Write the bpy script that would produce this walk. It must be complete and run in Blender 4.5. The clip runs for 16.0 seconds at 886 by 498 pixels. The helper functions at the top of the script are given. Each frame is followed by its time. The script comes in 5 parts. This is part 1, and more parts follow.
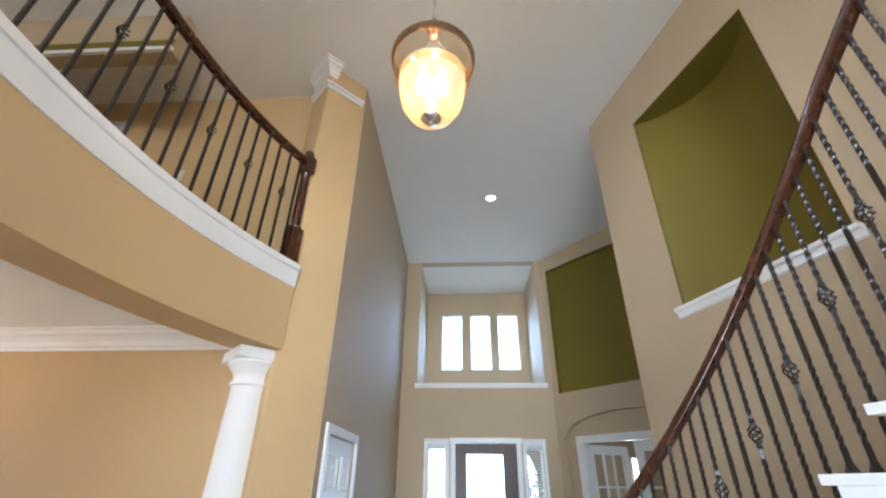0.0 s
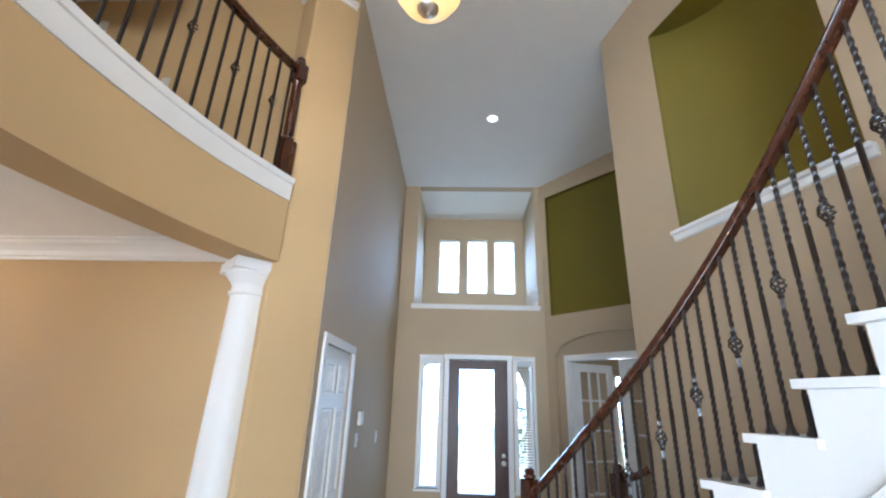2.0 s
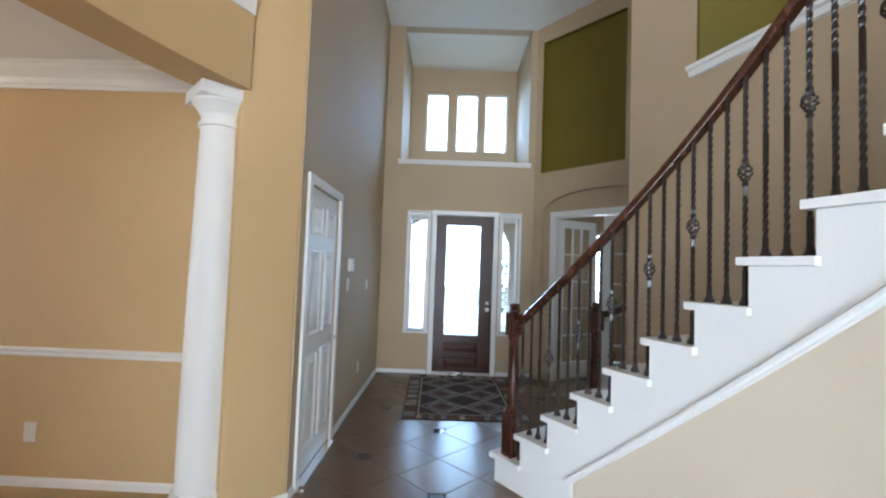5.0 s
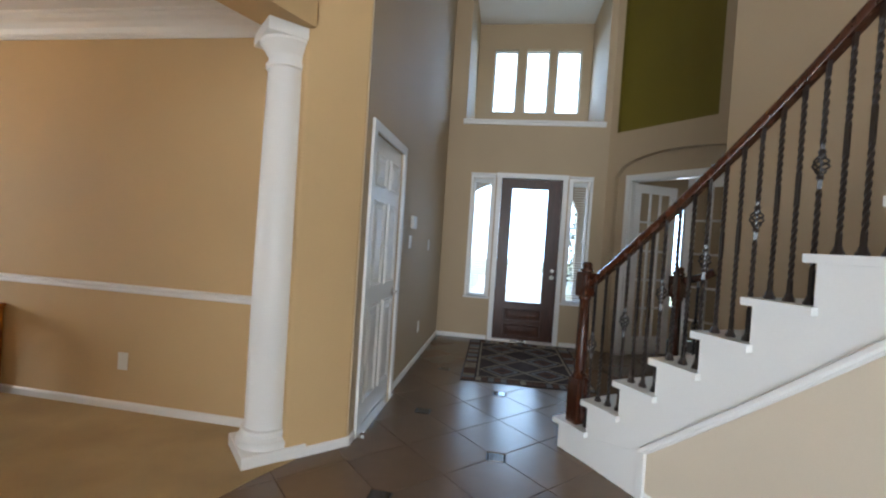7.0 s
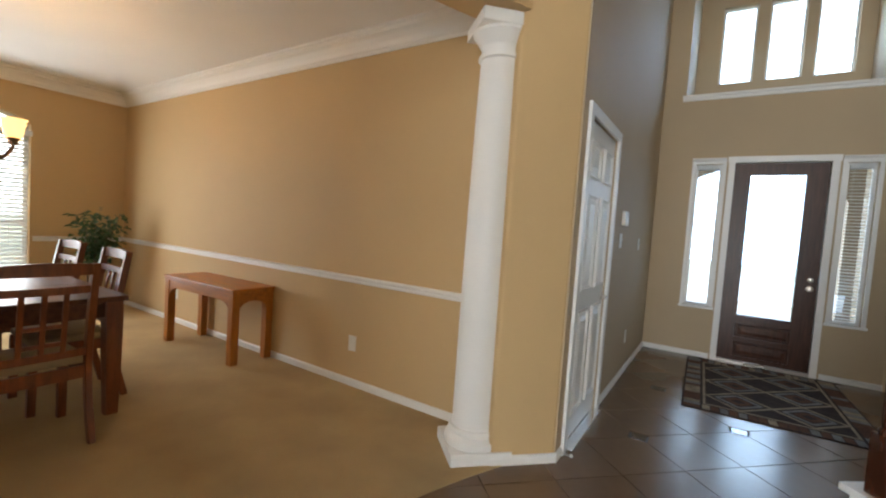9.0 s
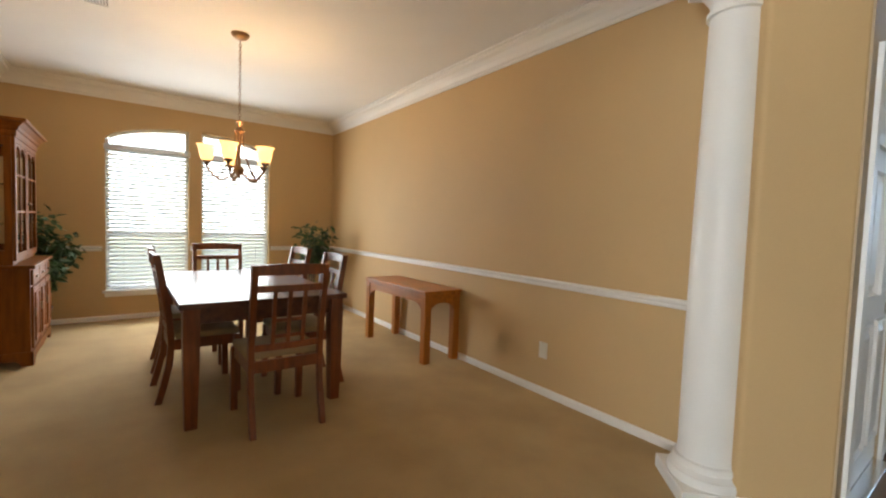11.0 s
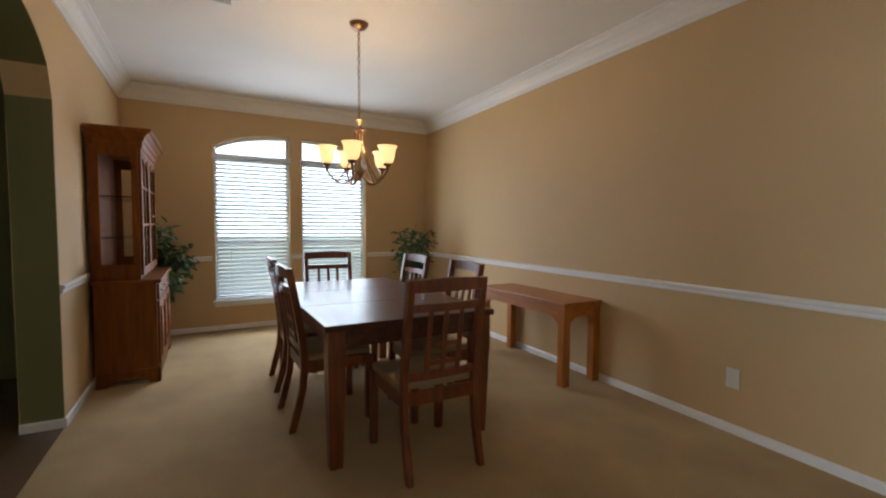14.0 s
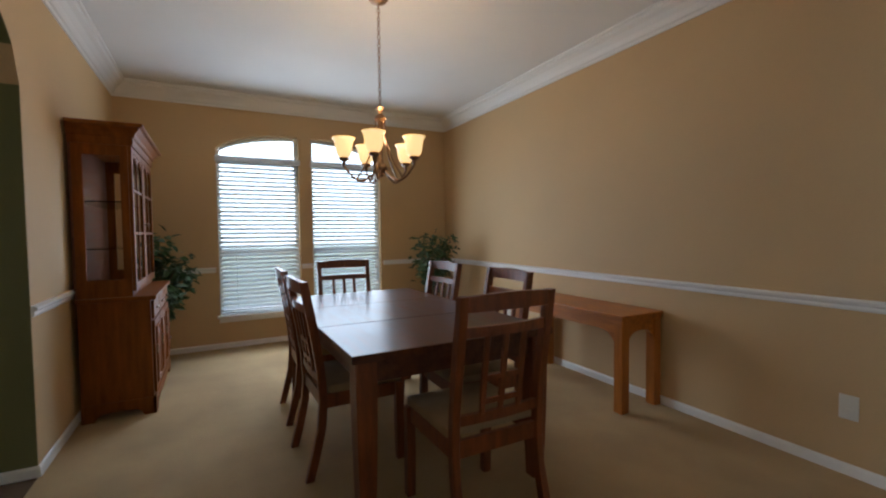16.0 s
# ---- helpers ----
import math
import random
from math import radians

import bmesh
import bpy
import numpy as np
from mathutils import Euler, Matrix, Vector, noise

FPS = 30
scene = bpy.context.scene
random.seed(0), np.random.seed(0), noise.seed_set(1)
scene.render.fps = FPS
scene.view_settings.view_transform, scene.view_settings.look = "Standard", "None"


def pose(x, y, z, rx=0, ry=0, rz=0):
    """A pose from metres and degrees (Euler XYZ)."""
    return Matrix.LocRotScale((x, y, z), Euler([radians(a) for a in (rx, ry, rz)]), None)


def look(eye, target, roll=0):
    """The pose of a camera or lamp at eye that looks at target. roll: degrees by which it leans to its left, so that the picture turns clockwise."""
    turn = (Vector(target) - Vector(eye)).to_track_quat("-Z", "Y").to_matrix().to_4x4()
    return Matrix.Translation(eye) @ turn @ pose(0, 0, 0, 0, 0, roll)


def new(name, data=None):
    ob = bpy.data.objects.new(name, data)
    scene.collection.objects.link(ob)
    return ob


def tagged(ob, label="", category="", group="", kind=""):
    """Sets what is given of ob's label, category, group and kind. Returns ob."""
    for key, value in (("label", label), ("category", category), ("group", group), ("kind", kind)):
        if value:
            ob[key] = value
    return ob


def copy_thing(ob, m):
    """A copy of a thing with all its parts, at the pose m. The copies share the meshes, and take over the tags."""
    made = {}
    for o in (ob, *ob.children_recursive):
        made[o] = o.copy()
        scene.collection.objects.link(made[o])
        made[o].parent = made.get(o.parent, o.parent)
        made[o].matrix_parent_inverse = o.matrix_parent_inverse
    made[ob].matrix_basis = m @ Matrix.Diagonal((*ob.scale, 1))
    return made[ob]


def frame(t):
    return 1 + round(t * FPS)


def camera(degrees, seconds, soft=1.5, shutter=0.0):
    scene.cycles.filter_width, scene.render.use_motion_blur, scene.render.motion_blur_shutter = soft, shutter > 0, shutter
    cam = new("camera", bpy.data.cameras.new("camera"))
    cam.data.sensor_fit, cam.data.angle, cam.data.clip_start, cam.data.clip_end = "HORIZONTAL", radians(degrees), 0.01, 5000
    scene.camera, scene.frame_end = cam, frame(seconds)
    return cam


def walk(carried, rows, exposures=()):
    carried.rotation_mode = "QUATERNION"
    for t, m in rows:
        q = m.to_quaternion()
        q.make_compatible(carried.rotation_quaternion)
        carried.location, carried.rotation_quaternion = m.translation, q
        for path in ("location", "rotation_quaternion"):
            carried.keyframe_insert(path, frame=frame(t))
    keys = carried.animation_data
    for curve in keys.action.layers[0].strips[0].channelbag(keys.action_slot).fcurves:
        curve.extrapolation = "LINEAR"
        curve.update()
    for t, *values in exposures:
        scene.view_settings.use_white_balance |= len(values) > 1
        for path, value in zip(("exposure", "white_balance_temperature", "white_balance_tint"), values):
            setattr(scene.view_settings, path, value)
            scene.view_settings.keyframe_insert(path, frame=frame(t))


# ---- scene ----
cam = camera(91.5, 16.0, 2.2)
PATH = [
    (0, (0.777, 0.811, 1.725), (0.672, 2.557, 2.695), 0.7),
    (0.5, (0.771, 0.825, 1.708), (0.668, 2.604, 2.618), 1.1),
    (1, (0.784, 0.836, 1.693), (0.677, 2.65, 2.529), 1.4),
    (1.5, (0.784, 0.858, 1.68), (0.679, 2.706, 2.438), 1.7),
    (2, (0.799, 0.877, 1.657), (0.695, 2.757, 2.332), 1.9),
    (2.5, (0.79, 0.902, 1.639), (0.7, 2.812, 2.223), 1.9),
    (3, (0.767, 0.921, 1.61), (0.704, 2.858, 2.102), 1.8),
    (3.5, (0.743, 0.933, 1.571), (0.716, 2.894, 1.967), 1.6),
    (4, (0.764, 0.96, 1.535), (0.75, 2.938, 1.831), 1.6),
    (4.2, (0.76, 0.976, 1.527), (0.756, 2.961, 1.775), 1.7),
    (6.3, (0.749, 1.164, 1.401), (0.604, 3.158, 1.38), 3.3),
    (6.5, (0.742, 1.169, 1.382), (0.562, 3.16, 1.356), 3.4),
    (7, (0.72, 1.207, 1.345), (0.428, 3.185, 1.305), 3.8),
    (7.5, (0.66, 1.245, 1.328), (0.225, 3.196, 1.273), 4.2),
    (8, (0.56, 1.276, 1.312), (-0.04, 3.183, 1.252), 4.5),
    (8.5, (0.518, 1.301, 1.328), (-0.304, 3.123, 1.241), 4.3),
    (9, (0.496, 1.358, 1.335), (-0.573, 3.045, 1.227), 3.9),
    (9.5, (0.465, 1.431, 1.311), (-0.826, 2.955, 1.205), 3.3),
    (10, (0.405, 1.456, 1.266), (-1.052, 2.822, 1.168), 3.1),
    (10.2, (0.386, 1.45, 1.277), (-1.121, 2.76, 1.17), 2.8),
    (12.3, (-0.071, 1.083, 1.218), (-1.745, 2.173, 1.124), 1.2),
    (12.5, (-0.093, 1.126, 1.241), (-1.792, 2.175, 1.137), 1.0),
    (13, (-0.232, 1.12, 1.239), (-1.963, 2.117, 1.141), 0.9),
    (13.5, (-0.342, 1.102, 1.256), (-2.094, 2.062, 1.152), 0.6),
    (14, (-0.482, 1.066, 1.263), (-2.232, 2.029, 1.157), 0.4),
    (14.5, (-0.638, 1.038, 1.262), (-2.381, 2.013, 1.163), 0.1),
    (15, (-0.753, 1.029, 1.253), (-2.496, 2.005, 1.164), -0.2),
    (15.5, (-0.854, 1.057, 1.243), (-2.606, 2.018, 1.163), -0.5),
    (16, (-0.978, 1.112, 1.242), (-2.743, 2.051, 1.163), -0.7),
]
walk(cam, [(t, look(eye, target, roll)) for t, eye, target, roll in PATH],
     [(0, 0.5, 5850, 11), (2.5, 0.48, 5700, 11), (4.2, 0.38, 5800, 10), (6.5, -0.14, 6250, 11), (8, -0.28, 6550, 12), (10, -0.13, 6950, 10), (12.5, -0.34, 6350, 10), (13.5, -0.62, 6000, 9), (14.5, -0.84, 5800, 9.5), (16, -0.98, 5600, 9)])

# ---- world, sun and large lights ----
world = bpy.data.worlds.new("world")
scene.world = world
world.use_nodes = True
wn = world.node_tree
sky = wn.nodes.new("ShaderNodeTexSky")
sky.sky_type, sky.sun_disc = "NISHITA", False
sky.sun_elevation, sky.sun_rotation = radians(50), radians(200)
wn.links.new(sky.outputs[0], wn.nodes["Background"].inputs[0])
wn.nodes["Background"].inputs[1].default_value = 0.15
sun = new("sun", bpy.data.lights.new("sun", "SUN"))
sun.data.energy, sun.data.angle, sun.data.color = 4.5, radians(0.5), (1, 0.95, 0.87)
sun.matrix_world = look((-6, -14, 24), (0, 0, 0))


def window_or_fill_light(name, eye, target, w, h, watts, color=(0.86, 0.93, 1.0)):
    """Sky light standing in a window's opening, or an added fill light."""
    ob = new(name, bpy.data.lights.new(name, "AREA"))
    ob.data.shape, ob.data.size, ob.data.size_y = "RECTANGLE", w, h
    ob.data.energy, ob.data.color = watts, color
    ob.matrix_world = look(eye, target)
    return ob


window_or_fill_light("sky_light_dining_window", (-6.02, 2.08, 1.25), (0, 2.08, 1.15), 1.75, 1.7, 62)
window_or_fill_light("sky_light_alcove_window", (1.02, 8.5, 4.1), (1.02, 6.6, 2.6), 1.4, 1.0, 13, (0.42, 0.66, 1.0))
window_or_fill_light("sky_light_front_door", (1.0, 7.16, 1.4), (1.0, 4, 0.2), 1.3, 1.5, 7, (0.5, 0.72, 1.0))
window_or_fill_light("sky_light_rear_window", (0.75, -5.4, 1.35), (0.9, 3, 1.0), 3.2, 2.0, 450, (0.82, 0.91, 1.0))
# added fill lamps, out of view: one for ceiling and left walls, one for the stair
window_or_fill_light("fill_light_upper_rear", (2.1, -5.4, 4.2), (-1.8, 3, 5.0), 2.0, 1.3, 155, (0.92, 0.96, 1.0))
window_or_fill_light("fill_light_rear_side", (-2.02, -3.4, 1.2), (1.7, 2.6, 0.4), 2.8, 1.5, 220, (0.68, 0.84, 1.0))
window_or_fill_light("sky_light_study_window", (3.405, 8.56, 1.4), (3.2, 6, 1.2), 0.2, 1.6, 10)


def bulb(name, at, watts, size, color=(1.0, 0.72, 0.42)):
    ob = new(name, bpy.data.lights.new(name, "POINT"))
    ob.data.energy, ob.data.shadow_soft_size, ob.data.color = watts, size, color
    ob.location = at
    return ob


# ---- materials ----
def material(name, color, rough=0.6, metal=0.0, var=0.12, scale=3.0, grain=60.0, bump=0.05, spec=0.5,
             stretch=(1, 1, 1), second=None, coat=0.0, depth=0.004, per_piece=0.0, gloss=(0.08, 0.1)):
    """A procedural surface: broad stains, fine grain, bump and uneven gloss."""
    m = bpy.data.materials.new(name)
    m.use_nodes = True
    nt = m.node_tree
    b = nt.nodes["Principled BSDF"]
    b.inputs["Roughness"].default_value, b.inputs["Metallic"].default_value = rough, metal
    b.inputs["Specular IOR Level"].default_value = spec
    b.inputs["Coat Weight"].default_value, b.inputs["Coat Roughness"].default_value = coat, 0.12
    co = nt.nodes.new("ShaderNodeTexCoord")
    mp = nt.nodes.new("ShaderNodeMapping")
    mp.inputs["Scale"].default_value = stretch
    nt.links.new(co.outputs["Object"], mp.inputs[0])
    big, fine = nt.nodes.new("ShaderNodeTexNoise"), nt.nodes.new("ShaderNodeTexNoise")
    for n, s, d in ((big, scale, 3), (fine, grain, 4)):
        n.inputs["Scale"].default_value, n.inputs["Detail"].default_value = s, d
        nt.links.new(mp.outputs[0], n.inputs["Vector"])
    mixf = nt.nodes.new("ShaderNodeMath")
    mixf.operation = "MULTIPLY_ADD"
    nt.links.new(fine.outputs[0], mixf.inputs[0])
    mixf.inputs[1].default_value = 0.45
    nt.links.new(big.outputs[0], mixf.inputs[2])
    ramp = nt.nodes.new("ShaderNodeValToRGB")
    lo = second or tuple(c * (1 - var) for c in color)
    hi = tuple(min(c * (1 + var), 0.9) for c in color)
    ramp.color_ramp.elements[0].color, ramp.color_ramp.elements[0].position = (*lo, 1), 0.45
    ramp.color_ramp.elements[1].color, ramp.color_ramp.elements[1].position = (*hi, 1), 1.0
    nt.links.new(mixf.outputs[0], ramp.inputs[0])
    out = ramp.outputs[0]
    if per_piece:
        shift, spread = nt.nodes.new("ShaderNodeObjectInfo"), nt.nodes.new("ShaderNodeVectorMath")
        spread.operation = "SCALE"
        spread.inputs[0].default_value = (31.0, 17.0, 7.0)
        nt.links.new(shift.outputs["Random"], spread.inputs["Scale"])
        nt.links.new(spread.outputs[0], mp.inputs["Location"])
        info, hsv, sc = nt.nodes.new("ShaderNodeObjectInfo"), nt.nodes.new("ShaderNodeHueSaturation"), nt.nodes.new("ShaderNodeMapRange")
        nt.links.new(info.outputs["Random"], sc.inputs[0])
        sc.inputs[3].default_value, sc.inputs[4].default_value = 1 - per_piece, 1 + per_piece
        nt.links.new(sc.outputs[0], hsv.inputs["Value"])
        nt.links.new(out, hsv.inputs["Color"])
        out = hsv.outputs[0]
    nt.links.new(out, b.inputs["Base Color"])
    rr = nt.nodes.new("ShaderNodeMapRange")
    rr.inputs[3].default_value, rr.inputs[4].default_value = max(rough - gloss[0], 0.02), min(rough + gloss[1], 1)
    nt.links.new(big.outputs[0], rr.inputs[0])
    nt.links.new(rr.outputs[0], b.inputs["Roughness"])
    if bump:
        bp = nt.nodes.new("ShaderNodeBump")
        bp.inputs["Strength"].default_value, bp.inputs["Distance"].default_value = bump, depth
        nt.links.new(fine.outputs[0], bp.inputs["Height"])
        nt.links.new(bp.outputs[0], b.inputs["Normal"])
    return m


def glass(name, color=(1, 1, 1), rough=0.0, thin=True):
    m = bpy.data.materials.new(name)
    m.use_nodes = True
    b = m.node_tree.nodes["Principled BSDF"]
    b.inputs["Base Color"].default_value = (*color, 1)
    b.inputs["Transmission Weight"].default_value, b.inputs["Roughness"].default_value = 1.0, rough
    b.inputs["IOR"].default_value = 1.05 if thin else 1.45
    return m


def glow(name, color, strength, base=(0.9, 0.85, 0.75)):
    m = bpy.data.materials.new(name)
    m.use_nodes = True
    b = m.node_tree.nodes["Principled BSDF"]
    b.inputs["Base Color"].default_value = (*base, 1)
    b.inputs["Roughness"].default_value = 0.35
    b.inputs["Emission Color"].default_value, b.inputs["Emission Strength"].default_value = (*color, 1), strength
    return m


TAN = material("tan_wall_paint", (0.582, 0.402, 0.20), 0.7, var=0.05, scale=1.2, grain=180, bump=0.12, depth=0.002)
BEIGE = material("beige_wall_paint", (0.48, 0.367, 0.235), 0.7, var=0.05, scale=1.2, grain=180, bump=0.12, depth=0.002)
OLIVE = material("olive_green_paint", (0.155, 0.116, 0.008), 0.65, var=0.08, scale=1.5, grain=150, bump=0.12, depth=0.002)
# wall paint lightened to cream, carrying the light that falls on the spandrel
LIT_BEIGE = material("lit_beige_wall_paint", (0.66, 0.56, 0.43), 0.7, var=0.05, scale=1.2, grain=180, bump=0.12, depth=0.002)
SAGE = material("dark_sage_paint", (0.16, 0.16, 0.06), 0.65, var=0.06, scale=1.5, grain=150, bump=0.1, depth=0.002)
WHITE = material("white_gloss_paint", (0.80, 0.79, 0.76), 0.4, var=0.03, scale=2, grain=90, bump=0.04)
CEIL = material("white_ceiling_paint", (0.80, 0.79, 0.76), 0.85, var=0.03, scale=1.5, grain=260, bump=0.25, depth=0.003)
CARPET = material("beige_carpet_pile", (0.50, 0.36, 0.19), 0.95, var=0.16, scale=2.2, grain=320, bump=0.7, depth=0.008, spec=0.1)
TILE = material("brown_floor_tile", (0.150, 0.092, 0.054), 0.25, var=0.10, scale=1.6, grain=14, bump=0.0, per_piece=0.07, spec=0.5, gloss=(0.02, 0.03))
GROUT = material("dark_grout", (0.045, 0.036, 0.03), 0.85, var=0.2, grain=120, bump=0.2)
INSET = material("slate_inset_tile", (0.035, 0.021, 0.014), 0.08, var=0.3, grain=50, bump=0.01, spec=0.9)
RAIL = material("mahogany_varnish", (0.055, 0.016, 0.007), 0.24, var=0.45, scale=4, grain=35, bump=0.05, stretch=(6, 6, 1), coat=0.5)
DARKWOOD = material("dark_cherry_wood", (0.105, 0.035, 0.014), 0.33, var=0.5, scale=3, grain=28, bump=0.06, stretch=(1.2, 9, 9), spec=0.35, coat=0.05)
CHAIRWOOD = material("cherry_chair_wood", (0.20, 0.055, 0.013), 0.36, var=0.4, scale=4, grain=35, bump=0.05, stretch=(8, 8, 1), coat=0.1)
HONEY = material("honey_oak_wood", (0.40, 0.13, 0.014), 0.38, var=0.35, scale=3, grain=40, bump=0.06, stretch=(1, 9, 9), coat=0.1)
HONEYLEG = material("honey_oak_leg_wood", (0.40, 0.13, 0.014), 0.38, var=0.25, scale=3, grain=40, bump=0.05, stretch=(9, 9, 1), coat=0.1)
HUTCHWOOD = material("maple_hutch_wood", (0.19, 0.058, 0.006), 0.5, var=0.35, scale=3, grain=38, bump=0.05, stretch=(9, 9, 1), spec=0.15)
DOORWOOD = material("espresso_door_wood", (0.06, 0.022, 0.012), 0.32, var=0.45, scale=4, grain=36, bump=0.08, stretch=(10, 10, 1), spec=0.25)
IRON = material("black_wrought_iron", (0.018, 0.011, 0.008), 0.30, metal=0.0, var=0.3, grain=90, bump=0.02, spec=0.5)
NICKEL = material("brushed_nickel", (0.55, 0.5, 0.44), 0.28, metal=1.0, var=0.1, grain=200, bump=0.03)
STRIP = material("polished_metal_strip", (0.75, 0.75, 0.74), 0.16, metal=1.0, var=0.05, grain=150, bump=0.01)
BRONZE = material("antique_bronze", (0.30, 0.19, 0.11), 0.32, metal=1.0, var=0.3, grain=60, bump=0.05)
PLASTIC = material("ivory_plastic", (0.72, 0.70, 0.63), 0.4, var=0.03, grain=80, bump=0.02)
SEATCLOTH = material("tan_seat_cloth", (0.38, 0.28, 0.16), 0.9, var=0.15, scale=6, grain=300, bump=0.4)
LEAF = material("ficus_leaf", (0.045, 0.10, 0.03), 0.45, var=0.4, scale=9, grain=40, bump=0.05)
BARK = material("brown_bark", (0.12, 0.08, 0.05), 0.85, var=0.3, grain=50, bump=0.4)
TERRA = material("dark_basket", (0.10, 0.06, 0.035), 0.8, var=0.3, grain=80, bump=0.4)
BLIND = material("white_blind_vinyl", (0.82, 0.82, 0.80), 0.45, var=0.03, grain=60, bump=0.03)
nt = BLIND.node_tree
thin, mixed = nt.nodes.new("ShaderNodeBsdfTranslucent"), nt.nodes.new("ShaderNodeMixShader")
thin.inputs[0].default_value, mixed.inputs[0].default_value = (0.85, 0.87, 0.88, 1), 0.5
nt.links.new(nt.nodes["Principled BSDF"].outputs[0], mixed.inputs[1])
nt.links.new(thin.outputs[0], mixed.inputs[2])
nt.links.new(mixed.outputs[0], nt.nodes["Material Output"].inputs[0])
GLASS = glass("window_glass")
BELLGLASS = bpy.data.materials.new("clear_bell_glass")
BELLGLASS.use_nodes = True
nt = BELLGLASS.node_tree
clear, gloss, mixed = nt.nodes.new("ShaderNodeBsdfTransparent"), nt.nodes.new("ShaderNodeBsdfGlossy"), nt.nodes.new("ShaderNodeMixShader")
clear.inputs[0].default_value, gloss.inputs[0].default_value = (1.0, 0.93, 0.80, 1), (1.0, 0.95, 0.86, 1)
gloss.inputs["Roughness"].default_value, mixed.inputs[0].default_value = 0.12, 0.16
nt.links.new(clear.outputs[0], mixed.inputs[1])
nt.links.new(gloss.outputs[0], mixed.inputs[2])
nt.links.new(mixed.outputs[0], nt.nodes["Material Output"].inputs[0])
# emission for the outdoor panels: daylight brightness and its blue cast as colour
GLOW_NORTH = glow("glowing_north_backdrop", (0.42, 0.67, 1.0), 9.0, (0.6, 0.6, 0.6))
GLOW_WEST = glow("glowing_west_backdrop", (0.90, 0.96, 1.0), 4.8, (0.6, 0.6, 0.6))
FROST = glass("textured_door_glass", (0.95, 0.98, 1.0), 0.22)
SHADE = glow("amber_glass_shade", (1.0, 0.60, 0.23), 2.3, (0.8, 0.64, 0.42))
LANTERN = glow("glowing_frosted_glass", (1.0, 0.68, 0.32), 0.5, (0.42, 0.36, 0.26))
nt = LANTERN.node_tree
frosty, clear2, mixed2 = nt.nodes["Principled BSDF"], nt.nodes.new("ShaderNodeBsdfTransparent"), nt.nodes.new("ShaderNodeMixShader")
clear2.inputs[0].default_value, mixed2.inputs[0].default_value = (1.0, 0.88, 0.66, 1), 0.33
nt.links.new(frosty.outputs[0], mixed2.inputs[1])
nt.links.new(clear2.outputs[0], mixed2.inputs[2])
nt.links.new(mixed2.outputs[0], nt.nodes["Material Output"].inputs[0])
BULBGLOW = glow("lit_frosted_bulb", (1.0, 0.78, 0.48), 9.0)
LENSGLOW = glow("downlight_lens", (1.0, 0.93, 0.82), 4.0)
LAWN = material("dry_lawn_grass", (0.30, 0.31, 0.20), 0.95, var=0.3, scale=0.5, grain=20, bump=0.5)
HEDGE = material("hedge_leaf", (0.10, 0.13, 0.03), 0.6, var=0.4, scale=6, grain=30)
RUGA = material("rug_dark_wool", (0.05, 0.035, 0.03), 0.95, var=0.3, scale=8, grain=250, bump=0.5, spec=0.1)
RUGB = material("rug_tan_wool", (0.28, 0.22, 0.155), 0.95, var=0.3, scale=8, grain=250, bump=0.5, spec=0.1)
RUGC = material("rug_rust_wool", (0.11, 0.055, 0.035), 0.95, var=0.3, scale=8, grain=250, bump=0.5, spec=0.1)
RUGD = material("rug_grey_wool", (0.18, 0.17, 0.16), 0.95, var=0.3, scale=8, grain=250, bump=0.5, spec=0.1)


# ---- mesh helpers ----
def finish(bm, name, mat, smooth=False):
    bmesh.ops.recalc_face_normals(bm, faces=bm.faces)
    me = bpy.data.meshes.new(name)
    bm.to_mesh(me)
    bm.free()
    me.materials.append(mat)
    if smooth:
        me.shade_smooth()
        me.set_sharp_from_angle(angle=radians(38))
    return me


def part(name, bm, mat, parent=None, label="", smooth=False, at=None):
    """Links a bmesh as one mesh object under a thing or a part."""
    ob = new(name, bm if isinstance(bm, bpy.types.Mesh) else finish(bm, name, mat, smooth))
    if at is not None:
        ob.matrix_basis = at
    if parent is not None:
        ob.parent = parent
    if label:
        tagged(ob, label)
    return ob


def thing(name, label, category, at=None, group="", kind=""):
    ob = new(name)
    ob.empty_display_size = 0.1
    if at is not None:
        ob.matrix_basis = at
    return tagged(ob, label, category, group, kind)


def structure(name, bm, mat, label, category, smooth=False, at=None):
    return tagged(part(name, bm, mat, None, "", smooth, at), label, category, "", "structure")


def box(bm, x0, x1, y0, y1, z0, z1, bevel=0.0, m=None):
    vs = [bm.verts.new(p) for p in ((x0, y0, z0), (x1, y0, z0), (x1, y1, z0), (x0, y1, z0), (x0, y0, z1), (x1, y0, z1), (x1, y1, z1), (x0, y1, z1))]
    fs = [bm.faces.new([vs[i] for i in q]) for q in ((0, 3, 2, 1), (4, 5, 6, 7), (0, 1, 5, 4), (1, 2, 6, 5), (2, 3, 7, 6), (3, 0, 4, 7))]
    if bevel:
        es = list({e for f in fs for e in f.edges})
        got = bmesh.ops.bevel(bm, geom=es, offset=bevel, segments=2, affect="EDGES", profile=0.6)
        vs = list({v for f in got["faces"] for v in f.verts} | {v for v in vs if v.is_valid})
    if m is not None:
        bmesh.ops.transform(bm, matrix=m, verts=vs)
    return bm


def boxes(*rows, bevel=0.0):
    bm = bmesh.new()
    for r in rows:
        box(bm, *r, bevel=bevel)
    return bm


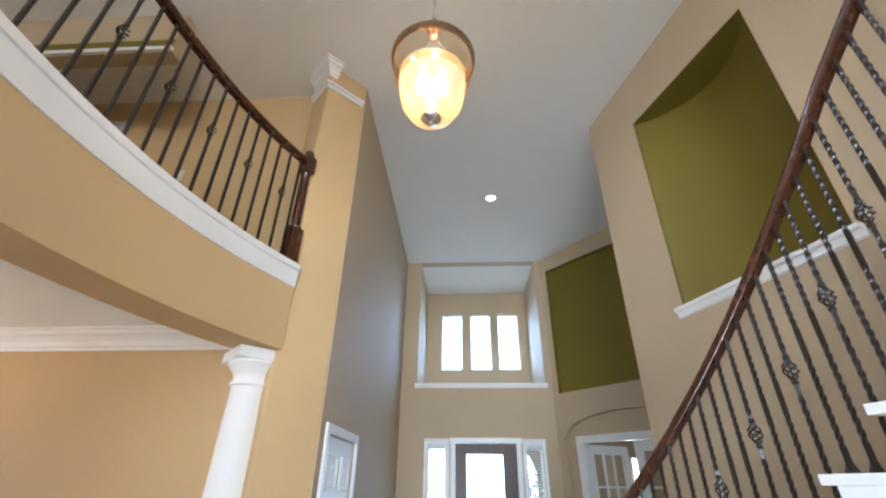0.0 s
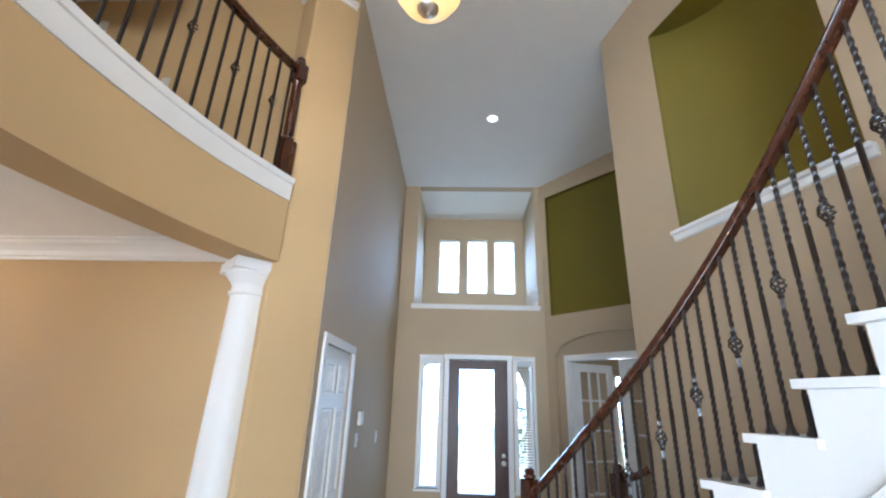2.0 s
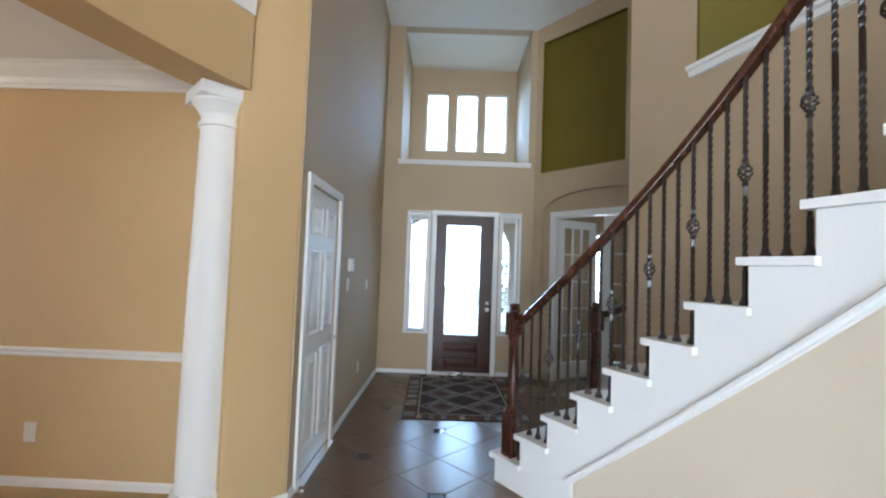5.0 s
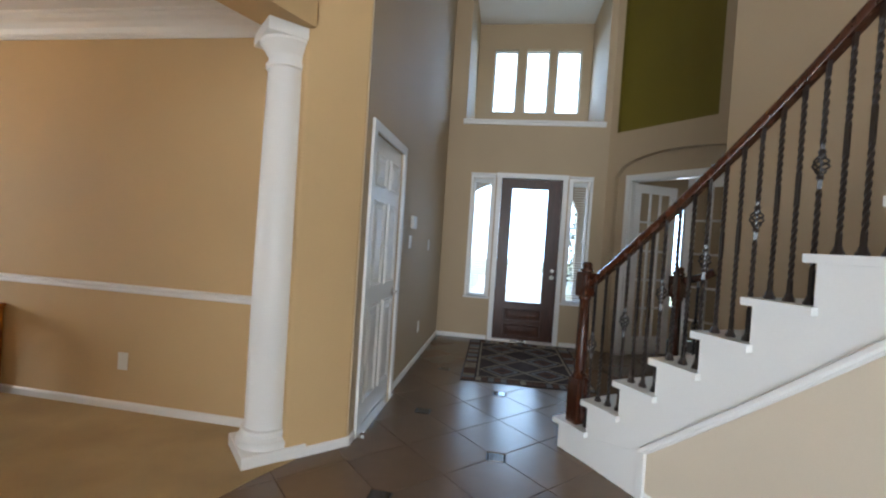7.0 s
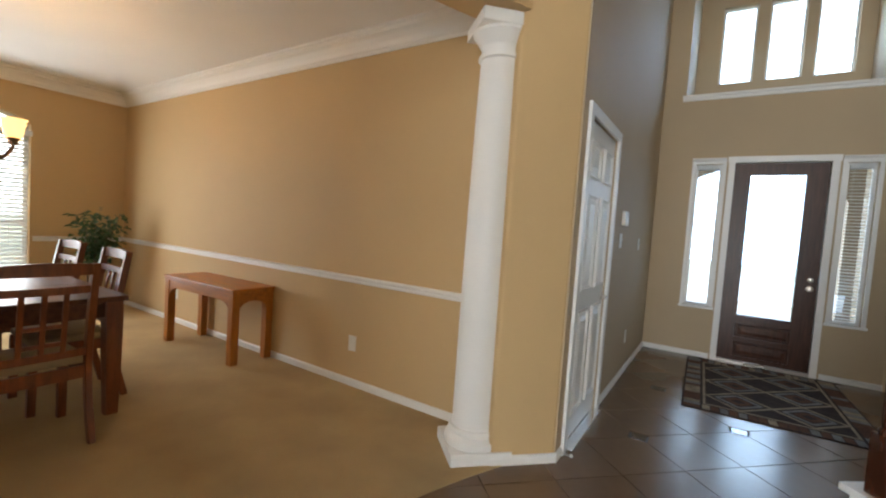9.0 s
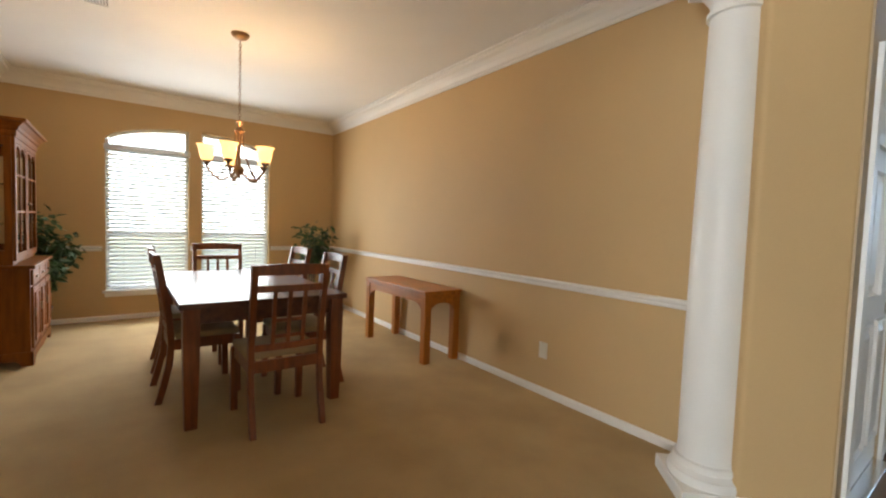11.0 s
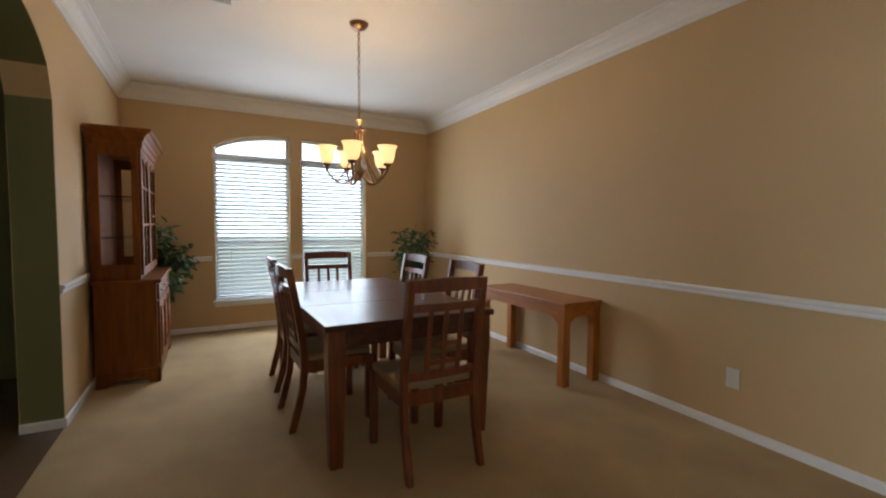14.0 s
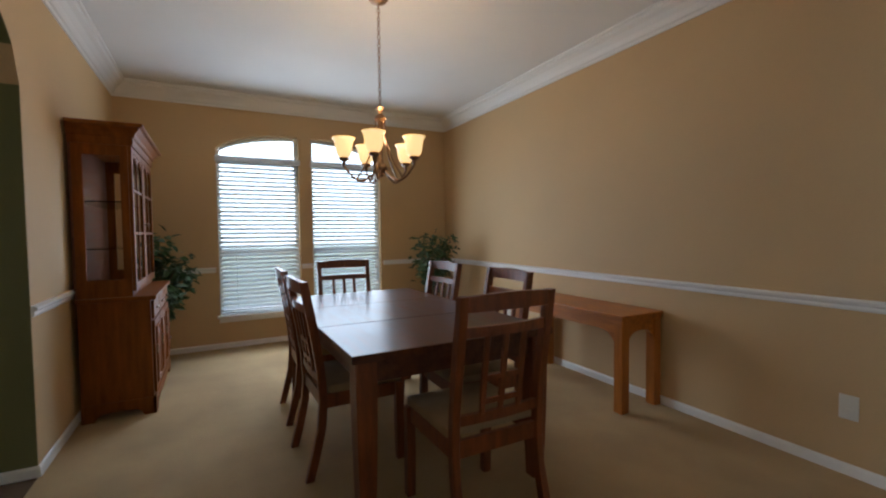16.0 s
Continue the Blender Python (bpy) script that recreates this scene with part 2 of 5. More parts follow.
def prism(bm, plan, z0, z1):
    """A plan polygon raised from z0 to z1 (numbers, or functions of x and y)."""
    f0 = z0 if callable(z0) else (lambda x, y: z0)
    f1 = z1 if callable(z1) else (lambda x, y: z1)
    lo = [bm.verts.new((x, y, f0(x, y))) for x, y in plan]
    hi = [bm.verts.new((x, y, f1(x, y))) for x, y in plan]
    n = len(plan)
    bm.faces.new(lo[::-1])
    bm.faces.new(hi)
    for i in range(n):
        bm.faces.new((lo[i], lo[(i + 1) % n], hi[(i + 1) % n], hi[i]))
    return bm


def strip(bm, left, right, z0, z1):
    """A curved bar between two rows of plan points; z0 and z1 are numbers or one value a point."""
    n = len(left)
    a = [z0] * n if isinstance(z0, (int, float)) else z0
    b = [z1] * n if isinstance(z1, (int, float)) else z1
    rings = []
    for i in range(n):
        (x, y), (u, v) = left[i], right[i]
        rings.append([bm.verts.new(p) for p in ((x, y, a[i]), (u, v, a[i]), (u, v, b[i]), (x, y, b[i]))])
    for p, q in zip(rings, rings[1:]):
        for i in range(4):
            bm.faces.new((p[i], p[(i + 1) % 4], q[(i + 1) % 4], q[i]))
    bm.faces.new(rings[0][::-1])
    bm.faces.new(rings[-1])
    return bm


def lathe(bm, rows, steps=24, m=None, caps=True):
    """Rows of radius and height turned round z."""
    rings = []
    for r, z in rows:
        rings.append([bm.verts.new((r * math.cos(2 * math.pi * i / steps), r * math.sin(2 * math.pi * i / steps), z)) for i in range(steps)])
    for p, q in zip(rings, rings[1:]):
        for i in range(steps):
            bm.faces.new((p[i], p[(i + 1) % steps], q[(i + 1) % steps], q[i]))
    if caps:
        bm.faces.new(rings[0][::-1])
        bm.faces.new(rings[-1])
    if m is not None:
        bmesh.ops.transform(bm, matrix=m, verts=[v for r in rings for v in r])
    return bm


def sweep(bm, path, profile, closed=False, caps=True):
    """A profile of (out, up) swept along 3D points; out lies to the right of the way in plan."""
    n, rings = len(path), []
    for i, p in enumerate(path):
        p = Vector(p)
        a = Vector(path[i - 1]) if i or closed else p
        b = Vector(path[(i + 1) % n]) if i < n - 1 or closed else p
        d1, d2 = (p - a), (b - p)
        d1.z = d2.z = 0
        d1 = d1.normalized() if d1.length > 1e-6 else d2.normalized()
        d2 = d2.normalized() if d2.length > 1e-6 else d1
        t = (d1 + d2).normalized()
        side = Vector((t.y, -t.x, 0)) / max(t.dot(d1), 0.3)
        rings.append([bm.verts.new(p + side * o + Vector((0, 0, u))) for o, u in profile])
    k = len(profile)
    for i in range(n if closed else n - 1):
        p, q = rings[i], rings[(i + 1) % n]
        for j in range(k):
            bm.faces.new((p[j], p[(j + 1) % k], q[(j + 1) % k], q[j]))
    if caps and not closed:
        bm.faces.new(rings[0][::-1])
        bm.faces.new(rings[-1])
    return bm


def tube(bm, pts, r, steps=8):
    """A round bar along points; r is a number or one value a point."""
    pts = [Vector(p) for p in pts]
    rings, up = [], Vector((0.13, 0.27, 0.95)).normalized()
    for i, p in enumerate(pts):
        t = (pts[min(i + 1, len(pts) - 1)] - pts[max(i - 1, 0)]).normalized()
        s = t.cross(up)
        s = s.normalized() if s.length > 1e-3 else Vector((1, 0, 0))
        w = s.cross(t)
        rad = r[i] if isinstance(r, (list, tuple)) else r
        rings.append([bm.verts.new(p + (s * math.cos(2 * math.pi * k / steps) + w * math.sin(2 * math.pi * k / steps)) * rad) for k in range(steps)])
    for p, q in zip(rings, rings[1:]):
        for i in range(steps):
            bm.faces.new((p[i], p[(i + 1) % steps], q[(i + 1) % steps], q[i]))
    bm.faces.new(rings[0][::-1])
    bm.faces.new(rings[-1])
    return bm


def wall_panel(bm, length, z0, z1, thick, holes=(), m=None):
    """A wall along u with its face at v=0 and its body at v>0; holes are (u0, u1, z0, z1, rise) with an arched head where rise is given."""
    us = sorted({0, length, *(h[0] for h in holes), *(h[1] for h in holes)})
    start = len(bm.verts)
    before = set(bm.verts)
    for a, b in zip(us, us[1:]):
        mid = (a + b) / 2
        cuts = sorted((h[2], h[3] + h[4]) for h in holes if h[0] < mid < h[1])
        low = z0
        for c, d in cuts:
            if c > low + 1e-4:
                box(bm, a, b, 0, thick, low, c)
            low = d
        if z1 > low + 1e-4:
            box(bm, a, b, 0, thick, low, z1)
    for u0, u1, c, d, rise in holes:
        if rise:
            k, mid, half = 18, (u0 + u1) / 2, (u1 - u0) / 2
            top = [d + rise * math.sqrt(max(0, 1 - ((u0 + (u1 - u0) * i / k - mid) / half) ** 2)) for i in range(k + 1)]
            for i in range(k):
                a, b = u0 + (u1 - u0) * i / k, u0 + (u1 - u0) * (i + 1) / k
                vs = [bm.verts.new(p) for p in ((a, 0, top[i]), (b, 0, top[i + 1]), (b, 0, d + rise), (a, 0, d + rise), (a, thick, top[i]), (b, thick, top[i + 1]), (b, thick, d + rise), (a, thick, d + rise))]
                for q in ((0, 1, 2, 3), (7, 6, 5, 4), (0, 4, 5, 1), (3, 2, 6, 7)):
                    try:
                        bm.faces.new([vs[j] for j in q])
                    except ValueError:
                        pass
    if m is not None:
        bmesh.ops.transform(bm, matrix=m, verts=[v for v in bm.verts if v not in before])
    return bm


def along(a, b):
    """The frame of a wall whose face runs from plan point a to b, its body to the left of that way."""
    d = Vector((b[0] - a[0], b[1] - a[1], 0))
    return Matrix.Translation((a[0], a[1], 0)) @ Matrix.Rotation(math.atan2(d.y, d.x), 4, "Z"), d.length


CROWN = [(0, 0), (0.012, 0), (0.016, 0.02), (0.03, 0.028), (0.045, 0.06), (0.075, 0.09), (0.105, 0.105), (0.108, 0.13), (0.125, 0.135), (0.125, 0.151), (0, 0.151)]
BASE = [(0, 0), (0.013, 0), (0.013, 0.042), (0.010, 0.050), (0.004, 0.058), (0, 0.058)]
CHAIR_RAIL = [(0, 0), (0.010, 0), (0.015, 0.010), (0.012, 0.024), (0.026, 0.036), (0.026, 0.047), (0.012, 0.055), (0, 0.057)]
FOY = 5.05


def roof_z(x, y):
    """The foyer's ceiling rises gently away from the front wall."""
    return FOY + max(0.0, 7.27 - max(y, 2.2)) * 0.07


# ---- the plan ----
LW, FW, DW, WW, SW = -0.2, 7.27, 3.945, -6.226, 0.28   # left foyer wall, front wall, dining wall, window wall, south wall
DC = 2.755                                             # dining ceiling
ARC_C, ARC_R = (3.08, 1.87), 3.9                       # the balcony's curve
DN = 3.865                                             # the dining wall's end beside the column


def dw(x):
    """The dining wall's face, a little out of square."""
    return DW + (DN - DW) * (x - WW) / (-0.75 - WW)


UP = 3.12                                              # upper floor


def arc(c, r, a0, a1, n):
    return [(c[0] + r * math.cos(radians(a0 + (a1 - a0) * i / n)), c[1] + r * math.sin(radians(a0 + (a1 - a0) * i / n))) for i in range(n + 1)]


A_END, A_BACK = 154.5, 207.0

# floors
bm = bmesh.new()
edge = arc(ARC_C, ARC_R, A_END - 0.5, A_BACK, 24)
prism(bm, [(-7, 7.27), (-7, -6), (4.6, -6), (4.6, 8.6), (-0.2, 8.6), (-0.2, 7.27)], -0.16, -0.011)
structure("floor", bm, GROUT, "dark grout bed under the brown floor tiles", "floor")
bm = bmesh.new()
prism(bm, [(WW, DW), (WW, SW)] + [(-0.4, SW)] + [p for p in reversed(edge) if p[1] > SW] + [(-0.60, 3.62), (-0.72, DW)], -0.010, 0.004)
structure("carpet_floor", bm, CARPET, "wall-to-wall beige cut pile carpet in the dining room", "carpet")
# ground outside
bm = bmesh.new()
prism(bm, [(-400, -400), (400, -400), (400, 400), (-400, 400)], -0.4, -0.2)
structure("ground", bm, LAWN, "pale dry lawn round the house", "ground")

# added glowing panels that whiten the windows and tint floor reflections
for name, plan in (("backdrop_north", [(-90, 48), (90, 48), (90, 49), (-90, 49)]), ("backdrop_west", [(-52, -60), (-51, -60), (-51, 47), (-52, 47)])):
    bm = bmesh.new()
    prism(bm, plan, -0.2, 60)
    structure(name, bm, GLOW_NORTH if "north" in name else GLOW_WEST, "glowing panel standing in for the bright outdoors", "backdrop")

# foyer left wall with the closet door's opening
bm = bmesh.new()
M, L = along((LW, FW), (LW, 3.83))
wall_panel(bm, L, 0, 5.45, 0.12, [(FW - 4.785, FW - 4.0, 0, 2.05, 0)], Matrix.Translation((0, 0, 0)) @ M @ Matrix.Scale(-1, 4, (0, 1, 0)))
structure("wall_foyer_left", bm, BEIGE, "tall greige painted foyer wall beside the closet door", "wall")
bm = boxes((-0.9, -0.8, 3.99, 4.8, 0, 2.2))
structure("wall_closet_back", bm, BEIGE, "plain painted back of the closet", "wall")
# angled wall stub that carries the column
bm = bmesh.new()
prism(bm, [(LW, 3.83), (-0.485, 3.545), (-0.69, 3.74), (-0.748, 3.868), (-0.72, 3.96), (-0.32, 3.96)], 0, 5.45)
es = [e for e in bm.edges if abs(e.verts[0].co.z - e.verts[1].co.z) > 3]
bmesh.ops.bevel(bm, geom=es, offset=0.022, segments=4, affect="EDGES", profile=0.5)
structure("wall_angled", bm, TAN, "golden tan angled wall end beside the column", "wall", True)
# front wall
bm = bmesh.new()
M, L = along((LW - 0.12, FW), (2.1, FW))
o = LW - 0.12
wall_panel(bm, L, 0, 5.2, 0.16, [(0.565 - o, 1.44 - o, 0, 2.29, 0), (0.20 - o, 0.47 - o, 0.60, 2.26, 0), (1.535 - o, 1.775 - o, 0.60, 2.26, 0), (0.03 - o, 1.89 - o, 3.05, 5.05, 0)], M)
structure("wall_front", bm, BEIGE, "greige front wall round the entrance door", "wall")
# alcove over the door
bm = bmesh.new()
box(bm, -0.09, 0.03, FW + 0.16, 8.76, 2.9, 5.2)
box(bm, 1.89, 2.01, FW + 0.16, 8.76, 2.9, 5.2)
box(bm, 0.03, 1.89, FW + 0.16, 8.6, 2.93, 3.05)
M, L = along((0.03, 8.6), (1.89, 8.6))
wall_panel(bm, L, 2.9, 5.2, 0.16, [(0.27, 0.665, 3.58, 4.63, 0), (0.80, 1.192, 3.58, 4.63, 0), (1.306, 1.707, 3.58, 4.63, 0)], M)
structure("wall_alcove", bm, BEIGE, "greige plant-shelf alcove with high windows over the door", "wall")
bm = boxes((0.03, 1.89, FW, 8.6, 5.052, 5.15))
structure("ceiling_alcove", bm, CEIL, "white painted alcove ceiling", "ceiling")

# diagonal wall with the study's arched opening and a green niche
DA, DB = (1.98, 7.27), (3.45, 5.66)
MD, LD = along(DB, DA)
MD = MD @ Matrix.Scale(-1, 4, (0, 1, 0))
bm = bmesh.new()
wall_panel(bm, LD, 0, 5.45, 0.08, [(LD - 1.87, LD - 0.13, 0, 2.33, 0.28), (LD - 1.34, LD - 0.11, 2.91, 4.82, 0)], MD)
wall_panel(bm, LD, 0, 2.8, 0.14, [(LD - 1.72, LD - 0.31, 0, 2.28, 0)], MD @ Matrix.Translation((0, 0.08, 0)))
box(bm, 0, LD, 0.10, 0.2, 2.8, 5.45, m=MD)
structure("wall_diagonal", bm, BEIGE, "greige diagonal wall over the study's doors", "wall")
bm = bmesh.new()
box(bm, LD - 1.338, LD - 0.112, 0.06, 0.098, 2.912, 4.818, m=MD)
for r in ((LD - 1.34, LD - 0.11, 0.002, 0.06, 4.816, 4.8195), (LD - 1.3395, LD - 1.336, 0.002, 0.06, 2.912, 4.816), (LD - 0.114, LD - 0.1105, 0.002, 0.06, 2.912, 4.816)):
    box(bm, *r, m=MD)
structure("niche_panel_study", bm, OLIVE, "olive green painted wall niche over the study doors", "niche")

# stair wall with the large green niche
C1, C2, C3 = (2.17, 4.45), (2.98, 2.10), (3.42, -5.6)
M1, L1 = along(C1, C2)
N0, N1 = 0.60, 1.77
bm = bmesh.new()
wall_panel(bm, L1, 0, 5.55, 0.5, [(N0, N1, 2.90, 4.74, 0)], M1)
box(bm, N0, N1, 0.44, 0.5, 2.90, 4.74, m=M1)
structure("wall_stair", bm, BEIGE, "tall beige wall along the curved stair", "wall")
bm = bmesh.new()
k = 16
front = [(N0 + 0.001 + (N1 - N0 - 0.002) * i / k, 0.02 + 0.30 * math.sin(math.pi * i / k) ** 0.8) for i in range(k + 1)]
back = [(u, 0.43) for u, v in front]
strip(bm, front, back, 2.905, 4.735)
for r in ((N0 + 0.0005, N1 - 0.0005, 0.003, 0.42, 4.7355, 4.7395), (N0 + 0.0005, N0 + 0.004, 0.003, 0.02, 2.905, 4.7355), (N1 - 0.004, N1 - 0.0005, 0.003, 0.02, 2.905, 4.7355)):
    box(bm, *r)
bmesh.ops.transform(bm, matrix=M1, verts=bm.verts)
structure("niche_panel_stair", bm, OLIVE, "olive green curved back of the stair wall niche", "niche", True)
bm = bmesh.new()
prism(bm, [C2, C3, (3.9, -5.6), (3.9, 2.3), (3.45, 2.28)], 0, 5.55)
structure("wall_stair_rear", bm, BEIGE, "beige wall beside the upper stair", "wall")
bm = bmesh.new()
prism(bm, [C1, (2.64, 4.61), (3.6, 4.75), (3.6, 5.6), (3.45, 5.66), (3.3, 4.9)], 0, 5.55)
structure("wall_study_side", bm, BEIGE, "beige wall between the stair and the study", "wall")
# study behind the doors
bm = bmesh.new()
M, L = along((2.05, 8.6), (4.6, 8.6))
wall_panel(bm, L, 0, 2.8, 0.12, [(1.24, 1.47, 0.5, 2.2, 0)], M)
box(bm, 4.6, 4.72, 5.6, 8.72, 0, 2.8)
box(bm, 1.98, 2.05, 7.43, 8.72, 0, 2.8)
box(bm, 3.6, 4.72, 5.5, 5.6, 0, 2.8)
structure("wall_study", bm, BEIGE, "greige walls of the study", "wall")
bm = bmesh.new()
prism(bm, [(2.35, 7.45), (3.72, 5.95), (4.72, 5.95), (4.72, 8.72), (2.1, 8.72), (2.1, 7.45)], 2.7, 2.78)
structure("ceiling_study", bm, CEIL, "white study ceiling", "ceiling")

# dining walls
bm = bmesh.new()
prism(bm, [(WW - 0.2, DW), (-0.75, DN), (-0.75, DN + 0.12), (WW - 0.2, DW + 0.12)], 0, DC + 0.1)
structure("wall_dining", bm, TAN, "long golden tan dining room wall", "wall")
ML, LL = along((WW, SW - 0.2), (WW, DW))
WIN = [(1.16, 2.015), (2.154, 3.005)]
bm = bmesh.new()
wall_panel(bm, LL, 0, DC + 0.1, 0.2, [(a - SW + 0.2, b - SW + 0.2, 0.36, 2.36, 0) for a, b in WIN], ML)


def arch_top(y):
    """The height of the one shallow arch that spans both windows."""
    return 2.105 + 0.262 * math.sqrt(max(0, 1 - ((y - 2.082) / 0.95) ** 2))


for a, b in WIN:
    n = 14
    ys = [a + (b - a) * i / n for i in range(n + 1)]
    for p, q in zip(ys, ys[1:]):
        vs = [bm.verts.new(c) for c in ((WW, p, arch_top(p)), (WW, q, arch_top(q)), (WW, q, 2.365), (WW, p, 2.365), (WW - 0.2, p, arch_top(p)), (WW - 0.2, q, arch_top(q)), (WW - 0.2, q, 2.365), (WW - 0.2, p, 2.365))]
        for f in ((0, 1, 2, 3), (7, 6, 5, 4), (0, 4, 5, 1), (3, 2, 6, 7)):
            bm.faces.new([vs[i] for i in f])
structure("wall_dining_windows", bm, TAN, "golden tan wall with two arched windows", "wall")
# south wall with the arched way out
bm = bmesh.new()
M, L = along((WW, SW), (-0.4, SW))
wall_panel(bm, L, 0, DC + 0.1, 0.21, [(-3.9 - WW, -2.45 - WW, 0, 2.0, 0.42)], M @ Matrix.Scale(-1, 4, (0, 1, 0)))
structure("wall_dining_south", bm, TAN, "golden tan dining wall with an arched opening", "wall")
structure("arch_jamb", boxes((-3.9, -3.896, SW - 0.205, SW - 0.002, 0, 2.0)), SAGE, "dark green painted reveal of the arch", "wall")
xs = [-3.898 + 1.446 * i / 24 for i in range(25)]
head = [2.0 + 0.42 * math.sqrt(max(0, 1 - ((x + 3.175) / 0.725) ** 2)) for x in xs]
bm = bmesh.new()
strip(bm, [(x, SW - 0.205) for x in xs], [(x, SW - 0.002) for x in xs], [z - 0.007 for z in head], [z - 0.003 for z in head])
structure("arch_soffit", bm, SAGE, "dark green painted underside of the arch", "wall", True)
structure("floor_passage", boxes((-5.2, -1.6, -1.2, SW - 0.001, -0.0105, -0.001)), TILE, "brown tile floor of the passage", "floor")
structure("wall_passage", boxes((-5.2, -1.2, -1.32, -1.2, 0, 2.8)), SAGE, "dark green wall of the passage", "wall")
structure("wall_passage_end", boxes((-5.3, -5.2, -1.32, 0.07, 0, 2.8)), SAGE, "dark green end wall of the passage", "wall")
bm = bmesh.new()
prism(bm, [(-0.7, SW - 0.21), (-0.4, SW - 0.21), (-0.4, SW), (-0.7, SW)], 0, 2.5)
structure("wall_south_stub", bm, TAN, "golden tan wall end", "wall")

# dining ceiling, with the curved beam under the balcony
inner = arc(ARC_C, ARC_R + 0.28, A_END - 1.5, A_BACK, 30)
bm = bmesh.new()
prism(bm, [(WW, DW), (WW, SW - 0.21)] + [p for p in reversed(inner) if p[1] > SW - 0.2] + [(-0.78, DW)], DC, DC + 0.1)
structure("ceiling_dining", bm, CEIL, "white textured dining room ceiling", "ceiling")
structure("ceiling_passage", boxes((-5.3, -0.6, -1.32, SW - 0.21, 2.8, 2.9)), CEIL, "white passage ceiling", "ceiling")
outer = arc(ARC_C, ARC_R, A_END, A_BACK, 40)
inn = arc(ARC_C, ARC_R + 0.28, A_END, A_BACK, 40)
bm = bmesh.new()
strip(bm, outer, inn, 2.51, 2.96)
structure("beam_curved", bm, TAN, "golden tan curved beam under the balcony", "beam", True)
bm = bmesh.new()
sweep(bm, [(x, y, 2.955) for x, y in arc(ARC_C, ARC_R, A_END, A_BACK, 40)], [(0.25, 0), (-0.012, 0), (-0.016, 0.12), (-0.03, 0.125), (-0.035, 0.165), (0.25, 0.165)])
structure("trim_balcony", bm, WHITE, "white curved trim board at the balcony's edge", "trim", True)
bm = bmesh.new()
prism(bm, [(-4.2, 5.2), (-4.2, -1.4)] + [p for p in reversed(arc(ARC_C, ARC_R + 0.25, A_END, A_BACK, 30)) if p[1] > -1.4] + [(-0.8, 3.9), (-0.8, 5.2)], DC + 0.11, UP - 0.002)
structure("floor_upper", bm, CARPET, "beige carpet of the upper landing", "floor")
# upper landing walls
bm = bmesh.new()
M, L = along((-4.2, 3.9), (-0.75, 3.9))
wall_panel(bm, L, UP, 5.5, 0.085, [(0.75, 1.5, UP, 4.92, 0)], M)
structure("wall_upper_hall", bm, TAN, "golden tan wall of the upper hall", "wall")
bm = bmesh.new()
box(bm, -3.50, -3.42, 3.875, 3.90, UP, 5.0)
box(bm, -2.73, -2.65, 3.875, 3.90, UP, 5.0)
box(bm, -3.42, -2.73, 3.875, 3.90, 4.92, 5.0)
structure("trim_upper_door", bm, WHITE, "white door casing in the upper hall", "trim")
structure("wall_upper_west", boxes((-4.3, -4.2, -1.4, 5.2, UP, 5.6)), BEIGE, "greige end wall of the upper hall", "wall")
structure("wall_upper_north", boxes((-4.2, -0.8, 5.1, 5.2, UP, 5.6)), BEIGE, "greige wall of the upper bedroom", "wall")
structure("header_upper", boxes((-4.2, -1.62, 3.0, 3.14, 4.86, 5.5)), BEIGE, "greige dropped header in the upper hall", "beam")
structure("band_upper", boxes((-4.2, -1.62, 2.992, 3.0, 4.90, 4.99)), OLIVE, "olive green painted band in the upper hall", "trim")
structure("trim_upper_ledge", boxes((-4.2, -1.60, 2.97, 3.0, 4.84, 4.88)), WHITE, "white ledge trim in the upper hall", "trim")

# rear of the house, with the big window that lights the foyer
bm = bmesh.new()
# the upper and side openings are made up, to hold the two fill lamps
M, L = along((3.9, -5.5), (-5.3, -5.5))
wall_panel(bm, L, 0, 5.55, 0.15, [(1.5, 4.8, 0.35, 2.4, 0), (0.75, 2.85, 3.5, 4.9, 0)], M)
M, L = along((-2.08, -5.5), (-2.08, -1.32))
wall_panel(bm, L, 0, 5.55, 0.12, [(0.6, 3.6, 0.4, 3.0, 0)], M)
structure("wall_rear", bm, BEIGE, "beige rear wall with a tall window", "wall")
# added slab, never in view, shading the upper walls from the rear lamps
bm = bmesh.new()
prism(bm, [(-2.08, -1.4), (-2.08, -5.5), (3.4, -5.5), (3.38, -1.41), (1.19, -1.41), (0.6, -0.75), (-0.75, -0.35), (-0.85, -1.4)], DC + 0.11, UP - 0.003)
structure("floor_upper_bridge", bm, CEIL, "unseen white slab behind the foyer that blocks upward light", "floor")

# foyer ceiling
bm = bmesh.new()
for y0, y1 in ((-5.7, 2.2), (2.2, 7.27)):
    prism(bm, [(-4.3, y0), (4.3, y0), (4.3, y1), (-4.3, y1)], roof_z, lambda x, y: roof_z(x, y) + 0.12)
structure("ceiling_foyer", bm, CEIL, "high white textured foyer ceiling", "ceiling")

# trims
bm = bmesh.new()
sweep(bm, [(-0.76, DN, DC - 0.152), (WW, DW, DC - 0.152), (WW, SW, DC - 0.152), (-0.75, SW, DC - 0.152)], [(-o, u) for o, u in CROWN])
structure("trim_crown", bm, WHITE, "white crown moulding round the dining ceiling", "trim")
bm = bmesh.new()
sweep(bm, [(-0.76, DN, 0.832), (WW, DW, 0.832), (WW, 3.03, 0.832)], [(-o, u) for o, u in CHAIR_RAIL])
sweep(bm, [(WW, 2.145, 0.832), (WW, 2.024, 0.832)], [(-o, u) for o, u in CHAIR_RAIL])
